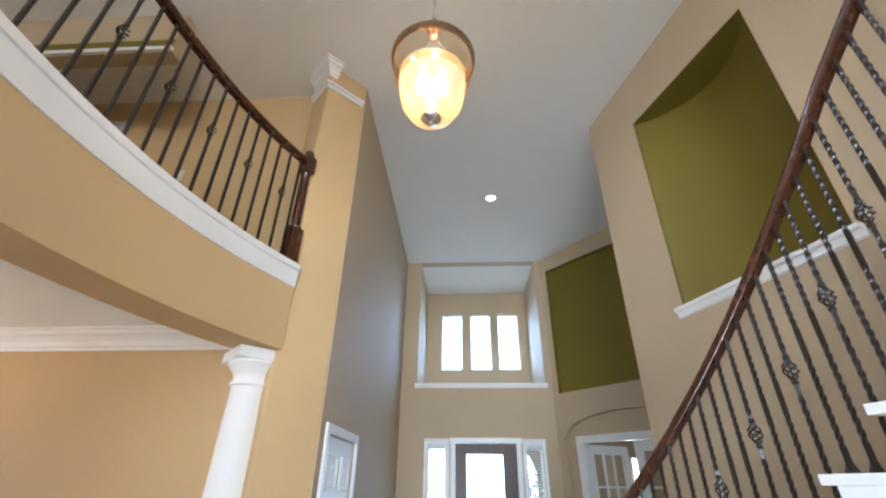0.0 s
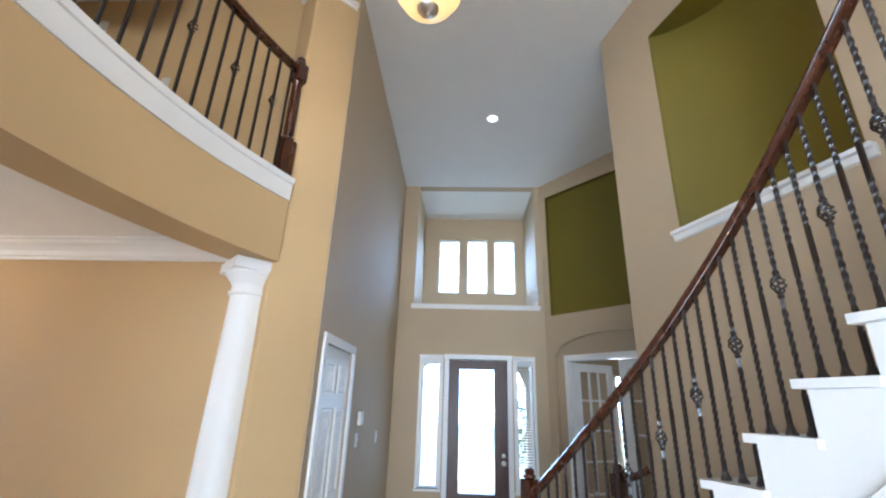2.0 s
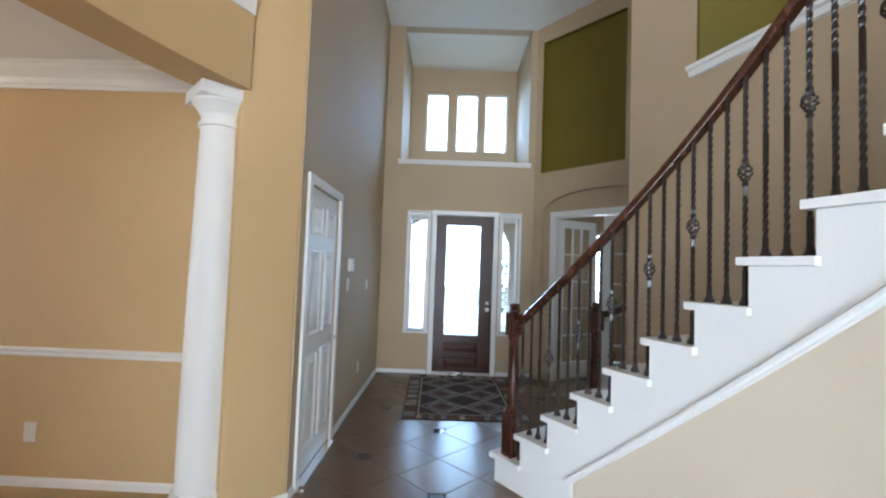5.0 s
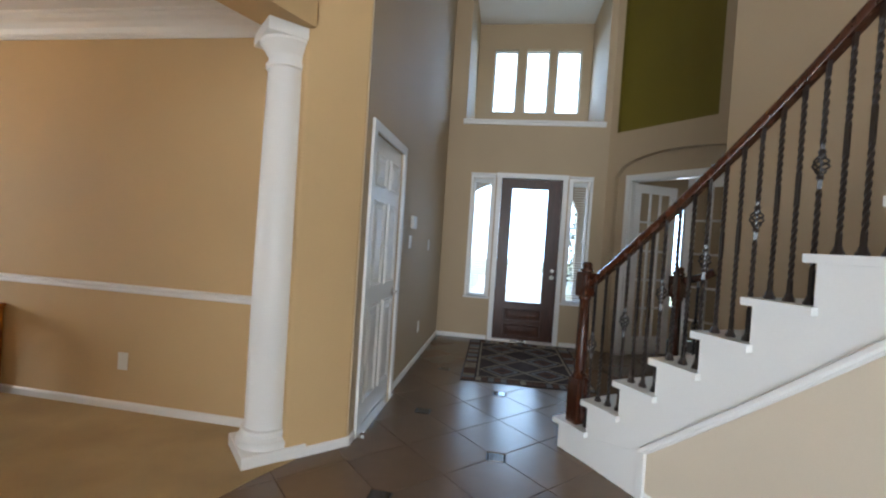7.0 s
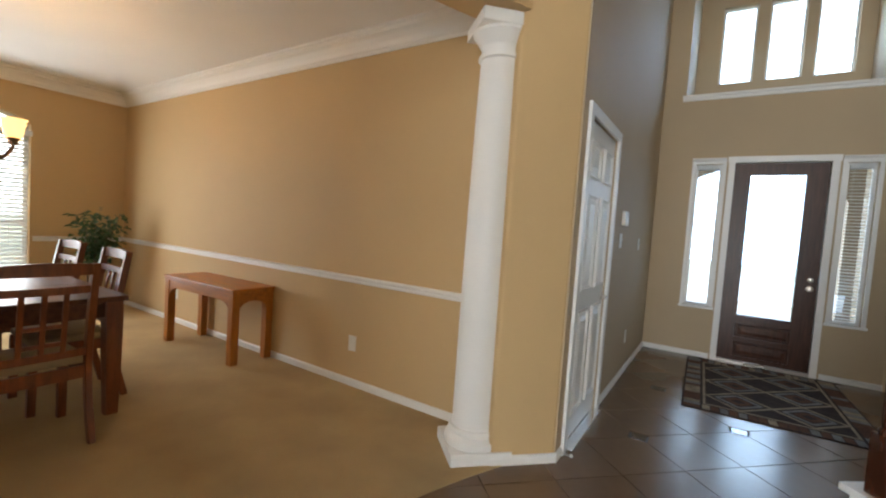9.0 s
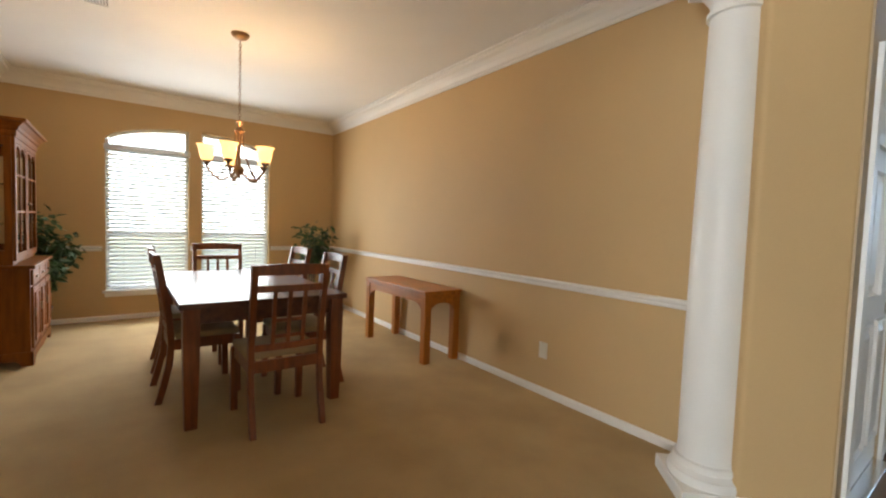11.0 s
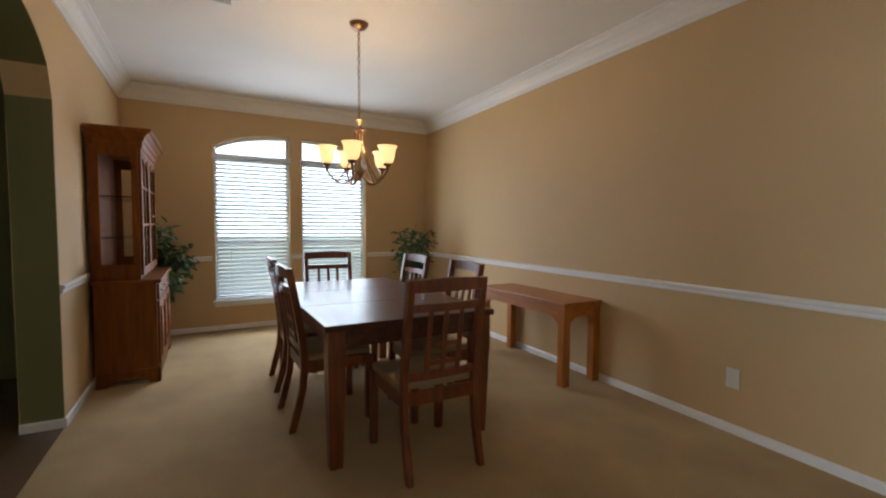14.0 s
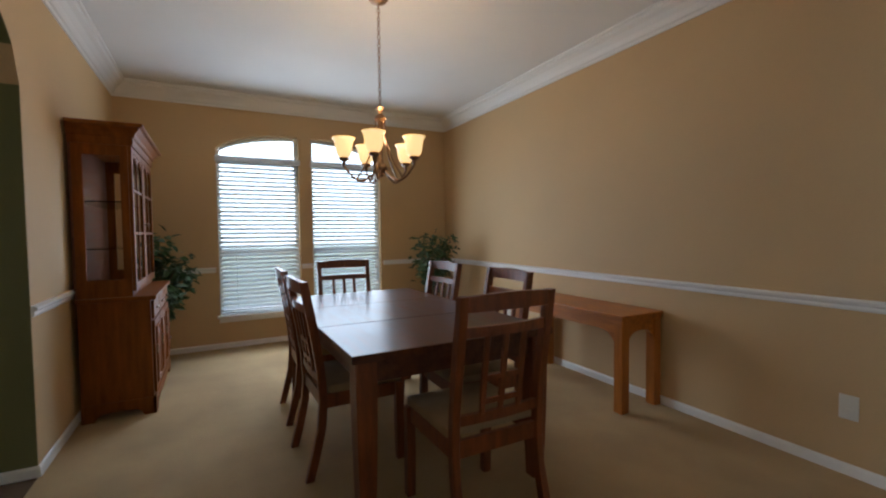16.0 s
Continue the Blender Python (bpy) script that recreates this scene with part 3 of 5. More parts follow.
sweep(bm, [(WW, 1.13, 0.832), (WW, SW, 0.832), (-3.9, SW, 0.832)], [(-o, u) for o, u in CHAIR_RAIL])
structure("trim_chair_rail", bm, WHITE, "white chair rail along the dining walls", "trim")
bm = bmesh.new()
sweep(bm, [(-0.76, DN, 0.003), (WW, DW, 0.003), (WW, SW, 0.003), (-3.9, SW, 0.003), (-3.9, SW - 0.21, 0.003)], [(-o, u) for o, u in BASE])
sweep(bm, [(1.98, FW, -0.002), (1.5, FW, -0.002)], [(-o, u) for o, u in BASE])
sweep(bm, [(0.51, FW, -0.002), (LW, FW, -0.002), (LW, 4.86, -0.002)], [(-o, u) for o, u in BASE])
sweep(bm, [(LW, 3.93, -0.002), (LW, 3.83, -0.002), (-0.485, 3.545, -0.002)], [(-o, u) for o, u in BASE])
sweep(bm, [(C2[0], C2[1], 0), (C3[0], C3[1], 0)], [(o, u) for o, u in BASE])
structure("baseboard", bm, WHITE, "white painted baseboard", "baseboard")
bm = bmesh.new()
sweep(bm, [(0.0, FW, 3.0), (1.92, FW, 3.0)], [(0, 0), (0.02, 0.005), (0.025, 0.03), (0.045, 0.038), (0.045, 0.062), (-0.1, 0.062), (-0.1, 0.053), (0, 0.053)])
structure("trim_plant_shelf", bm, WHITE, "white trim of the plant shelf over the door", "trim")
bm = bmesh.new()
sweep(bm, [(*(M1 @ Vector((N0 - 0.04, 0, 0))).xy, 2.83), (*(M1 @ Vector((N1 + 0.04, 0, 0))).xy, 2.83)], [(0, 0), (0.02, 0.005), (0.03, 0.04), (0.05, 0.048), (0.05, 0.072), (-0.02, 0.072), (-0.02, 0.068), (0, 0.068)])
structure("trim_niche_sill", bm, WHITE, "white sill under the green stair niche", "trim")
bm = bmesh.new()
sweep(bm, [(LW - 0.02, 3.81, 5.0), (-0.485, 3.545, 5.0), (-0.69, 3.74, 5.0)], [(0, 0), (-0.012, 0), (-0.02, 0.03), (-0.035, 0.04), (-0.035, 0.06), (0, 0.06)])
sweep(bm, [(-0.43, 3.60, 5.16), (-0.485, 3.545, 5.16), (-0.69, 3.74, 5.16)], [(-o * 0.8, u * 0.95) for o, u in CROWN])
structure("trim_wall_cap", bm, WHITE, "white cap moulding on the angled wall", "trim")

# ---- doors and windows ----
def ring(bm, x0, x1, z0, z1, w, y0, y1, bottom=True):
    """A rectangular frame of bars of width w lying in the x-z plane."""
    box(bm, x0, x0 + w, y0, y1, z0, z1)
    box(bm, x1 - w, x1, y0, y1, z0, z1)
    box(bm, x0 + w, x1 - w, y0, y1, z1 - w, z1)
    if bottom:
        box(bm, x0 + w, x1 - w, y0, y1, z0, z0 + w)
    return bm


def raised_panel(x0, x1, z0, z1, y, depth=0.012):
    """A raised and fielded panel on a door's face at y, standing out towards -y."""
    bm = bmesh.new()
    rows = [(0, 0), (0.004, 1.0), (0.014, 1.0), (0.024, 0.06), (0.036, 0.06), (0.068, 0.85)]
    loops = []
    for inset, d in rows:
        loops.append([bm.verts.new((x, y - d * depth, z)) for x, z in ((x0 + inset, z0 + inset), (x1 - inset, z0 + inset), (x1 - inset, z1 - inset), (x0 + inset, z1 - inset))])
    for p, q in zip(loops, loops[1:]):
        for i in range(4):
            bm.faces.new((p[i], p[(i + 1) % 4], q[(i + 1) % 4], q[i]))
    bm.faces.new(loops[-1])
    return bm


def knob_mesh():
    bm = bmesh.new()
    return lathe(bm, [(0.001, 0), (0.032, 0.001), (0.032, 0.006), (0.012, 0.012), (0.011, 0.03), (0.022, 0.036), (0.028, 0.048), (0.024, 0.06), (0.001, 0.066)], 20, Matrix.Rotation(radians(90), 4, "X"))


# front door
FD = thing("door_1", "dark espresso wood front door with a tall glass light", "door", kind="structure")
part("casing", boxes((0.525, 0.587, FW - 0.022, FW - 0.001, 0, 2.27), (1.418, 1.48, FW - 0.022, FW - 0.001, 0, 2.27), (0.515, 1.49, FW - 0.026, FW - 0.001, 2.27, 2.335), (0.565, 0.585, FW, FW + 0.15, 0.0, 2.29), (1.42, 1.44, FW, FW + 0.15, 0.0, 2.29), (0.585, 1.42, FW, FW + 0.15, 2.27, 2.29)), WHITE, FD, "white painted casing")
part("slab", boxes((0.588, 0.722, FW + 0.03, FW + 0.075, 0.03, 2.265), (1.252, 1.417, FW + 0.03, FW + 0.075, 0.03, 2.265), (0.722, 1.252, FW + 0.03, FW + 0.075, 2.155, 2.265), (0.722, 1.252, FW + 0.03, FW + 0.075, 0.03, 0.535)), DOORWOOD, FD)
bm = bmesh.new()
ring(bm, 0.715, 1.259, 0.528, 2.162, 0.03, FW + 0.018, FW + 0.088)
part("glass_moulding", bm, DOORWOOD, FD)
part("raised_panel", raised_panel(0.735, 1.24, 0.30, 0.46, FW + 0.03), DOORWOOD, FD)
part("raised_panel", raised_panel(0.735, 1.24, 0.08, 0.25, FW + 0.03), DOORWOOD, FD)
pane = part("glass_pane", boxes((0.744, 1.23, FW + 0.048, FW + 0.054, 0.557, 2.133)), FROST, FD, "textured privacy glass")
pane.visible_shadow = False
part("threshold", boxes((0.586, 1.419, FW - 0.03, FW + 0.15, 0, 0.028), bevel=0.004), NICKEL, FD, "worn metal threshold")
part("knob", knob_mesh(), NICKEL, FD, "satin nickel knob", True, pose(1.352, FW + 0.03, 0.93))
part("deadbolt", knob_mesh(), NICKEL, FD, "satin nickel deadbolt", True, pose(1.352, FW + 0.03, 1.02) @ Matrix.Scale(0.8, 4))


def side_window(name, x0, x1, label):
    """A narrow window beside the door with a small cornice, sill and slatted blind."""
    w = thing(name, label, "window", kind="structure")
    part("window_frame", ring(bmesh.new(), x0, x1, 0.60, 2.26, 0.03, FW + 0.06, FW + 0.11), WHITE, w)
    part("casing", boxes((x0 - 0.035, x0, FW - 0.018, FW - 0.001, 0.60, 2.255), (x1, x1 + 0.035, FW - 0.018, FW - 0.001, 0.60, 2.255)), WHITE, w)
    bm = bmesh.new()
    sweep(bm, [(x0 - 0.035, FW, 2.255), (x1 + 0.035, FW, 2.255)], [(0, 0), (0.02, 0), (0.022, 0.03), (0.035, 0.045), (0.05, 0.05), (0.05, 0.065), (0, 0.065)])
    part("cornice", bm, WHITE, w)
    part("window_sill", boxes((x0 - 0.045, x1 + 0.045, FW - 0.05, FW + 0.06, 0.575, 0.60), bevel=0.004), WHITE, w)
    p = part("pane", boxes((x0 + 0.03, x1 - 0.03, FW + 0.083, FW + 0.087, 0.63, 2.23)), GLASS, w)
    p.visible_shadow = False
    return w


side_window("window_1", 0.20, 0.47, "narrow white sidelight window beside the front door")
side_window("window_2", 1.535, 1.775, "narrow white sidelight window with lowered blind")


def blind(name, along_x, a0, a1, plane, z0, z1, pitch, label, tilt=18, depth=0.045, valance=True, stack=0):
    """A slatted blind hung across an opening; slats run along x or along y."""
    b = thing(name, label, "window blind", group="window blinds")
    place = (lambda u, v, z: (u, plane + v, z)) if along_x else (lambda u, v, z: (plane + v, u, z))
    n = int((z1 - z0 - 0.05) / pitch)
    bm = bmesh.new()
    L = (a1 - a0) / 2 - 0.004
    c, s = math.cos(radians(tilt)) * depth / 2, math.sin(radians(tilt)) * depth / 2
    ring_a, ring_b = [], []
    for u, r in ((-L, ring_a), (L, ring_b)):
        for v, z in ((-c, -s), (0, 0.003), (c, s), (c, s + 0.0022), (0, 0.0055), (-c, -s + 0.0022)):
            r.append(bm.verts.new((u, v, z) if along_x else (v, u, z)))
    for i in range(6):
        bm.faces.new((ring_a[i], ring_a[(i + 1) % 6], ring_b[(i + 1) % 6], ring_b[i]))
    bm.faces.new(ring_a[::-1])
    bm.faces.new(ring_b)
    me = finish(bm, "slat", BLIND)
    for i in range(n):
        part("slat", me, BLIND, b, at=Matrix.Translation(place((a0 + a1) / 2, random.uniform(-0.001, 0.001), z1 - 0.055 - i * pitch)))
    def bar(nm, u0, u1, v0, v1, q0, q1):
        p, q = place(u0, v0, q0), place(u1, v1, q1)
        part(nm, boxes((min(p[0], q[0]), max(p[0], q[0]), min(p[1], q[1]), max(p[1], q[1]), q0, q1), bevel=0.003), BLIND, b)
    bar("head_rail", a0, a1, -depth * 0.6, depth * 0.6, z1 - 0.045, z1)
    bar("bottom_rail", a0 + 0.004, a1 - 0.004, -depth / 2, depth / 2, z0 + 0.002, z0 + 0.02)
    for u in (a0 + (a1 - a0) * 0.2, a0 + (a1 - a0) * 0.8):
        bm = bmesh.new()
        tube(bm, [place(u, depth * 0.5, z0 + 0.01), place(u, depth * 0.5, z1 - 0.02)], 0.0014, 5)
        part("ladder_cord", bm, BLIND, b)
    return b


blind("window_blind", True, 1.566, 1.744, FW + 0.032, 0.61, 2.24, 0.034, "white slatted blind in the narrow sidelight", 14, 0.04)
sw = blind("window_blind", True, 0.231, 0.439, FW + 0.032, 0.61, 2.24, 0.034, "white slatted blind tilted open in the sidelight", 3, 0.04)

# high alcove windows
for i, (a, b) in enumerate(((0.30, 0.695), (0.83, 1.222), (1.336, 1.737))):
    w = thing("window_%d" % (i + 3), "high fixed alcove window in a narrow white frame", "window", kind="structure")
    part("window_frame", ring(bmesh.new(), a, b, 3.58, 4.63, 0.028, 8.67, 8.72), WHITE, w)
    p = part("pane", boxes((a + 0.028, b - 0.028, 8.69, 8.694, 3.608, 4.602)), GLASS, w)
    p.visible_shadow = False

# dining windows
for i, (a, b) in enumerate(WIN):
    w = thing("window_%d" % (i + 6), "tall white dining window with an arched head", "window", kind="structure")
    bm = bmesh.new()
    x0, x1 = WW - 0.15, WW - 0.10
    for y0, y1, z0, z1 in ((a, a + 0.035, 0.36, min(arch_top(a), arch_top(a + 0.035))), (b - 0.035, b, 0.36, min(arch_top(b), arch_top(b - 0.035))), (a + 0.035, b - 0.035, 0.36, 0.40), (a + 0.035, b - 0.035, 2.03, 2.075), (a + 0.035, b - 0.035, 1.03, 1.065)):
        box(bm, x0, x1, y0, y1, z0, z1)
    n = 12
    ys = [a + 0.035 + (b - a - 0.07) * j / n for j in range(n + 1)]
    strip_pts = [(arch_top(y) - 0.035, arch_top(y) - 0.001) for y in ys]
    prev = None
    for y, (lo, hi) in zip(ys, strip_pts):
        rg = [bm.verts.new(c) for c in ((x0, y, lo), (x1, y, lo), (x1, y, hi), (x0, y, hi))]
        if prev:
            for j in range(4):
                bm.faces.new((prev[j], prev[(j + 1) % 4], rg[(j + 1) % 4], rg[j]))
        prev = rg
    part("window_frame", bm, WHITE, w)
    part("window_sill", boxes((WW - 0.1, WW + 0.055, a - 0.03, b + 0.03, 0.335, 0.362), bevel=0.005), WHITE, w)
    part("apron", boxes((WW + 0.001, WW + 0.014, a - 0.01, b + 0.01, 0.285, 0.335)), WHITE, w)
    p = part("pane", boxes((WW - 0.128, WW - 0.124, a + 0.035, b - 0.035, 0.40, 2.03)), GLASS, w)
    p.visible_shadow = False
    bm = bmesh.new()
    loop = [(WW - 0.126, y, max(lo, 2.076)) for y, (lo, hi) in zip(ys, strip_pts)]
    low = [bm.verts.new((WW - 0.126, y, 2.075)) for y in ys]
    top = [bm.verts.new(c) for c in loop]
    for j in range(n):
        bm.faces.new((low[j], low[j + 1], top[j + 1], top[j]))
    p = part("pane", bm, GLASS, w)
    p.visible_shadow = False
    bl = blind("window_blind", False, a + 0.006, b - 0.006, WW - 0.04, 0.37, 2.075, 0.048, "white slatted blind lowered over the dining window", -34, 0.056)
    part("valance", boxes((WW - 0.01, WW + 0.012, a - 0.012, b + 0.012, 2.03, 2.095), bevel=0.004), BLIND, bl)

# closet door, hung in the left foyer wall; built along x and turned
CD = thing("door_2", "white six-panel closet door, closed", "door", pose(LW, 4.392, 0, 0, 0, 90), kind="structure")
part("casing", boxes((-0.46, -0.392, -0.02, -0.001, 0, 2.05), (0.393, 0.46, -0.02, -0.001, 0, 2.05), (-0.46, 0.46, -0.02, -0.001, 2.05, 2.115)), WHITE, CD)
part("slab", boxes((-0.388, 0.389, 0.012, 0.05, 0.022, 2.045), bevel=0.002), WHITE, CD)
for x0, x1 in ((-0.31, -0.05), (0.05, 0.31)):
    for z0, z1 in ((1.70, 1.93), (0.98, 1.60), (0.18, 0.85)):
        part("raised_panel", raised_panel(x0, x1, z0, z1, 0.0119, 0.017), WHITE, CD)
bm = bmesh.new()
lathe(bm, [(0.001, 0), (0.033, 0.001), (0.033, 0.007), (0.013, 0.013), (0.011, 0.045), (0.001, 0.047)], 20, Matrix.Rotation(radians(90), 4, "X"))
tube(bm, [(0.004, -0.04, 0), (-0.03, -0.046, 0.002), (-0.07, -0.048, 0.0), (-0.105, -0.044, -0.006)], [0.011, 0.009, 0.008, 0.006], 10)
part("lever_handle", bm, NICKEL, CD, "satin nickel lever handle", True, pose(0.34, 0.012, 0.89))
part("threshold", boxes((-0.388, 0.389, -0.055, 0.09, 0.0005, 0.014), bevel=0.004), STRIP, CD, "shiny metal threshold strip")
for z in (0.25, 1.05, 1.8):
    bm = bmesh.new()
    lathe(bm, [(0.007, -0.045), (0.007, 0.045)], 10)
    part("hinge", bm, NICKEL, CD, at=pose(-0.391, 0.004, z))


def french_leaf(parent_name, label, hinge, turn, sign):
    """A white French door leaf of fifteen lights, hung at a hinge point."""
    d = thing(parent_name, label, "door", hinge @ pose(0, 0, 0, 0, 0, turn), kind="structure")
    w, h = 0.69, 2.25
    x0, x1 = (0, w) if sign > 0 else (-w, 0)
    part("stile", boxes((x0, x0 + 0.1, 0, 0.036, 0.012, h)), WHITE, d)
    part("stile", boxes((x1 - 0.1, x1, 0, 0.036, 0.012, h)), WHITE, d)
    part("rail", boxes((x0 + 0.1, x1 - 0.1, 0, 0.036, h - 0.11, h)), WHITE, d)
    part("rail", boxes((x0 + 0.1, x1 - 0.1, 0, 0.036, 0.012, 0.24)), WHITE, d)
    gw, gh = (w - 0.2) / 3, (h - 0.35) / 5
    for i in (1, 2):
        part("glazing_bar", boxes((x0 + 0.1 + gw * i - 0.011, x0 + 0.1 + gw * i + 0.011, 0.004, 0.032, 0.24, h - 0.11)), WHITE, d)
    for j in (1, 2, 3, 4):
        part("glazing_bar", boxes((x0 + 0.1, x1 - 0.1, 0.006, 0.030, 0.24 + gh * j - 0.011, 0.24 + gh * j + 0.011)), WHITE, d)
    for i in range(3):
        for j in range(5):
            p = part("pane", boxes((x0 + 0.1 + gw * i + 0.011, x0 + 0.1 + gw * (i + 1) - 0.011, 0.016, 0.019, 0.24 + gh * j + 0.011, 0.24 + gh * (j + 1) - 0.011)), GLASS, d)
            p.visible_shadow = False
    part("knob", knob_mesh(), NICKEL, d, "nickel lever knob", True, pose(x1 - 0.05 if sign > 0 else x0 + 0.05, 0, 0.93))
    return d


# the diagonal wall's own frame: x runs along the wall from the front wall, y goes into the study
MQ, _ = along(DA, DB)
french_leaf("door_3", "white French door leaf with glass lights, standing open", MQ @ pose(0.335, 0.16, 0), 74, 1)
french_leaf("door_4", "white French door leaf with glass lights, closed", MQ @ pose(1.70, 0.13, 0), 0, -1)
bm = boxes((0.25, 0.31, 0.058, 0.079, 0, 2.28), (1.72, 1.78, 0.058, 0.079, 0, 2.28), (0.25, 1.78, 0.055, 0.079, 2.28, 2.345), (0.31, 0.33, 0.08, 0.22, 0, 2.265), (1.70, 1.72, 0.08, 0.22, 0, 2.265), (0.31, 1.72, 0.08, 0.22, 2.265, 2.28))
bmesh.ops.transform(bm, matrix=MQ, verts=bm.verts)
structure("trim_study_door", bm, WHITE, "white casing of the study's double doors", "trim")
sw2 = thing("window_8", "white study window with bright daylight", "window", kind="structure")
part("window_frame", ring(bmesh.new(), 3.29, 3.52, 0.5, 2.2, 0.025, 8.63, 8.68), WHITE, sw2)
p = part("pane", boxes((3.315, 3.495, 8.653, 8.657, 0.525, 2.175)), GLASS, sw2)
p.visible_shadow = False

# ---- column ----
COL = thing("column", "white round column with moulded capital and square plinth", "column", pose(-0.64, 3.63, 0, 0, 0, 45))
part("plinth", boxes((-0.18, 0.18, -0.18, 0.18, 0.004, 0.075), bevel=0.006), WHITE, COL)
bm = bmesh.new()
lathe(bm, [(0.172, 0.075), (0.176, 0.09), (0.172, 0.115), (0.152, 0.13), (0.146, 0.14), (0.154, 0.15), (0.15, 0.17), (0.137, 0.18)], 40)
part("base_moulding", bm, WHITE, COL, smooth=True)
bm = bmesh.new()
lathe(bm, [(0.137, 0.18), (0.133, 0.22), (0.132, 0.8), (0.127, 1.4), (0.119, 1.95), (0.112, 2.28)], 40)
part("shaft", bm, WHITE, COL, smooth=True)
bm = bmesh.new()
lathe(bm, [(0.112, 2.28), (0.126, 2.285), (0.126, 2.305), (0.113, 2.31), (0.113, 2.35), (0.12, 2.36), (0.152, 2.405), (0.166, 2.42), (0.166, 2.435)], 40)
part("capital", bm, WHITE, COL, smooth=True)
part("abacus", boxes((-0.165, 0.165, -0.165, 0.165, 2.435, 2.508), bevel=0.008), WHITE, COL)

# ---- staircase ----
SC, SR, RISE, STEP0, DSTEP = (-3.1, 0.89), 5.40, 0.198, 38.08, 2.5
NTREAD = 15


def st(k, r):
    """The plan point at stair station k (in treads) and radius r."""
    a = radians(STEP0 - DSTEP * (k - 1))
    return SC[0] + r * math.cos(a), SC[1] + r * math.sin(a)


def outer_r(k):
    """The radius at which the stair meets its wall."""
    a = radians(STEP0 - DSTEP * (k - 1))
    d = Vector((math.cos(a), math.sin(a)))
    p, q = (Vector(C1), Vector(C2)) if k < 9.95 else (Vector(C2), Vector(C3))
    n = Vector((q.y - p.y, p.x - q.x))
    r = (p - Vector(SC)).dot(n) / d.dot(n)
    return min(r - 0.012, 6.34) if k > 2.6 else 6.34


STAIR = thing("staircase", "curved stair with white painted treads, risers and stringer", "staircase")
for k in range(1, NTREAD + 1):
    bm = bmesh.new()
    ks = [k - 0.13, k + 0.3, k + 0.7, k + 1.06]
    strip(bm, [st(q, SR - 0.032) for q in ks], [st(q, outer_r(q)) for q in ks], k * RISE - 0.034, k * RISE)
    es = [e for e in bm.edges if len(e.link_faces) == 2 and e.calc_face_angle(0) > 0.8]
    bmesh.ops.bevel(bm, geom=es, offset=0.009, segments=2, affect="EDGES", profile=0.6)
    part("tread", bm, WHITE, STAIR, smooth=True)
    bm = bmesh.new()
    strip(bm, [st(k, SR), st(k + 0.07, SR)], [st(k, outer_r(k)), st(k + 0.07, outer_r(k))], (k - 1) * RISE + 0.0005, k * RISE - 0.0345)
    part("riser", bm, WHITE, STAIR)
for k in range(1, NTREAD + 1):
    bm = bmesh.new()
    ks = [k + 0.07, k + 0.35, k + 0.65, k + 1.07]
    lo = [max(0.0, RISE * q - 0.475) for q in ks]
    strip(bm, [st(q, SR) for q in ks], [st(q, SR + 0.03) for q in ks], lo, k * RISE - 0.0345)
    part("stringer_panel", bm, WHITE, STAIR)
K0 = 3.75
ks = [K0 + (NTREAD + 1 - K0) * i / 40 for i in range(41)]
bm = bmesh.new()
strip(bm, [st(q, SR + 0.006) for q in ks], [st(q, SR + 0.08) for q in ks], 0.0, [max(0.02, RISE * q - 0.48) for q in ks])
part("spandrel", bm, LIT_BEIGE, STAIR, "beige wall panel below the stringer, coloured paler as if lit")
bm = bmesh.new()
sweep(bm, [(*st(q, SR - 0.001), RISE * q - 0.51) for q in [K0 + (NTREAD + 1 - K0) * i / 40 for i in range(41)]], [(0, 0), (0.012, 0.004), (0.012, 0.016), (0.024, 0.026), (0.024, 0.046), (0.010, 0.056), (0, 0.06)])
part("panel_moulding", bm, WHITE, STAIR)
bm = bmesh.new()
strip(bm, [st(K0 - 0.01, SR - 0.022), st(K0 + 0.17, SR - 0.022)], [st(K0 - 0.01, SR), st(K0 + 0.17, SR)], 0.0, RISE * K0 - 0.47)
part("panel_moulding", bm, WHITE, STAIR)
bm = bmesh.new()
strip(bm, [st(1.0, SR - 0.001), st(2.0, SR - 0.001), st(K0, SR - 0.001)], [st(1.0, SR + 0.05), st(2.0, SR + 0.05), st(K0, SR + 0.05)], 0.0, [0.16, 0.16, 0.26])
part("panel_foot", bm, WHITE, STAIR)
bm = bmesh.new()
sweep(bm, [(*st(K0 + 0.17 + (NTREAD + 0.8 - K0) * i / 20, SR + 0.005), 0.0) for i in range(21)], [(o, u) for o, u in BASE])
part("baseboard", bm, WHITE, STAIR)

# upper landing at the top of the stair, and the shaft's rear close
bm = bmesh.new()
prism(bm, [st(NTREAD + 1, SR - 0.03), st(NTREAD + 1, outer_r(NTREAD + 1)), (3.36, -1.4), (1.2, -1.4), (1.9, -0.2)], NTREAD * RISE + 0.02, UP)
structure("floor_upper_stair_head", bm, WHITE, "landing at the head of the stair", "floor")


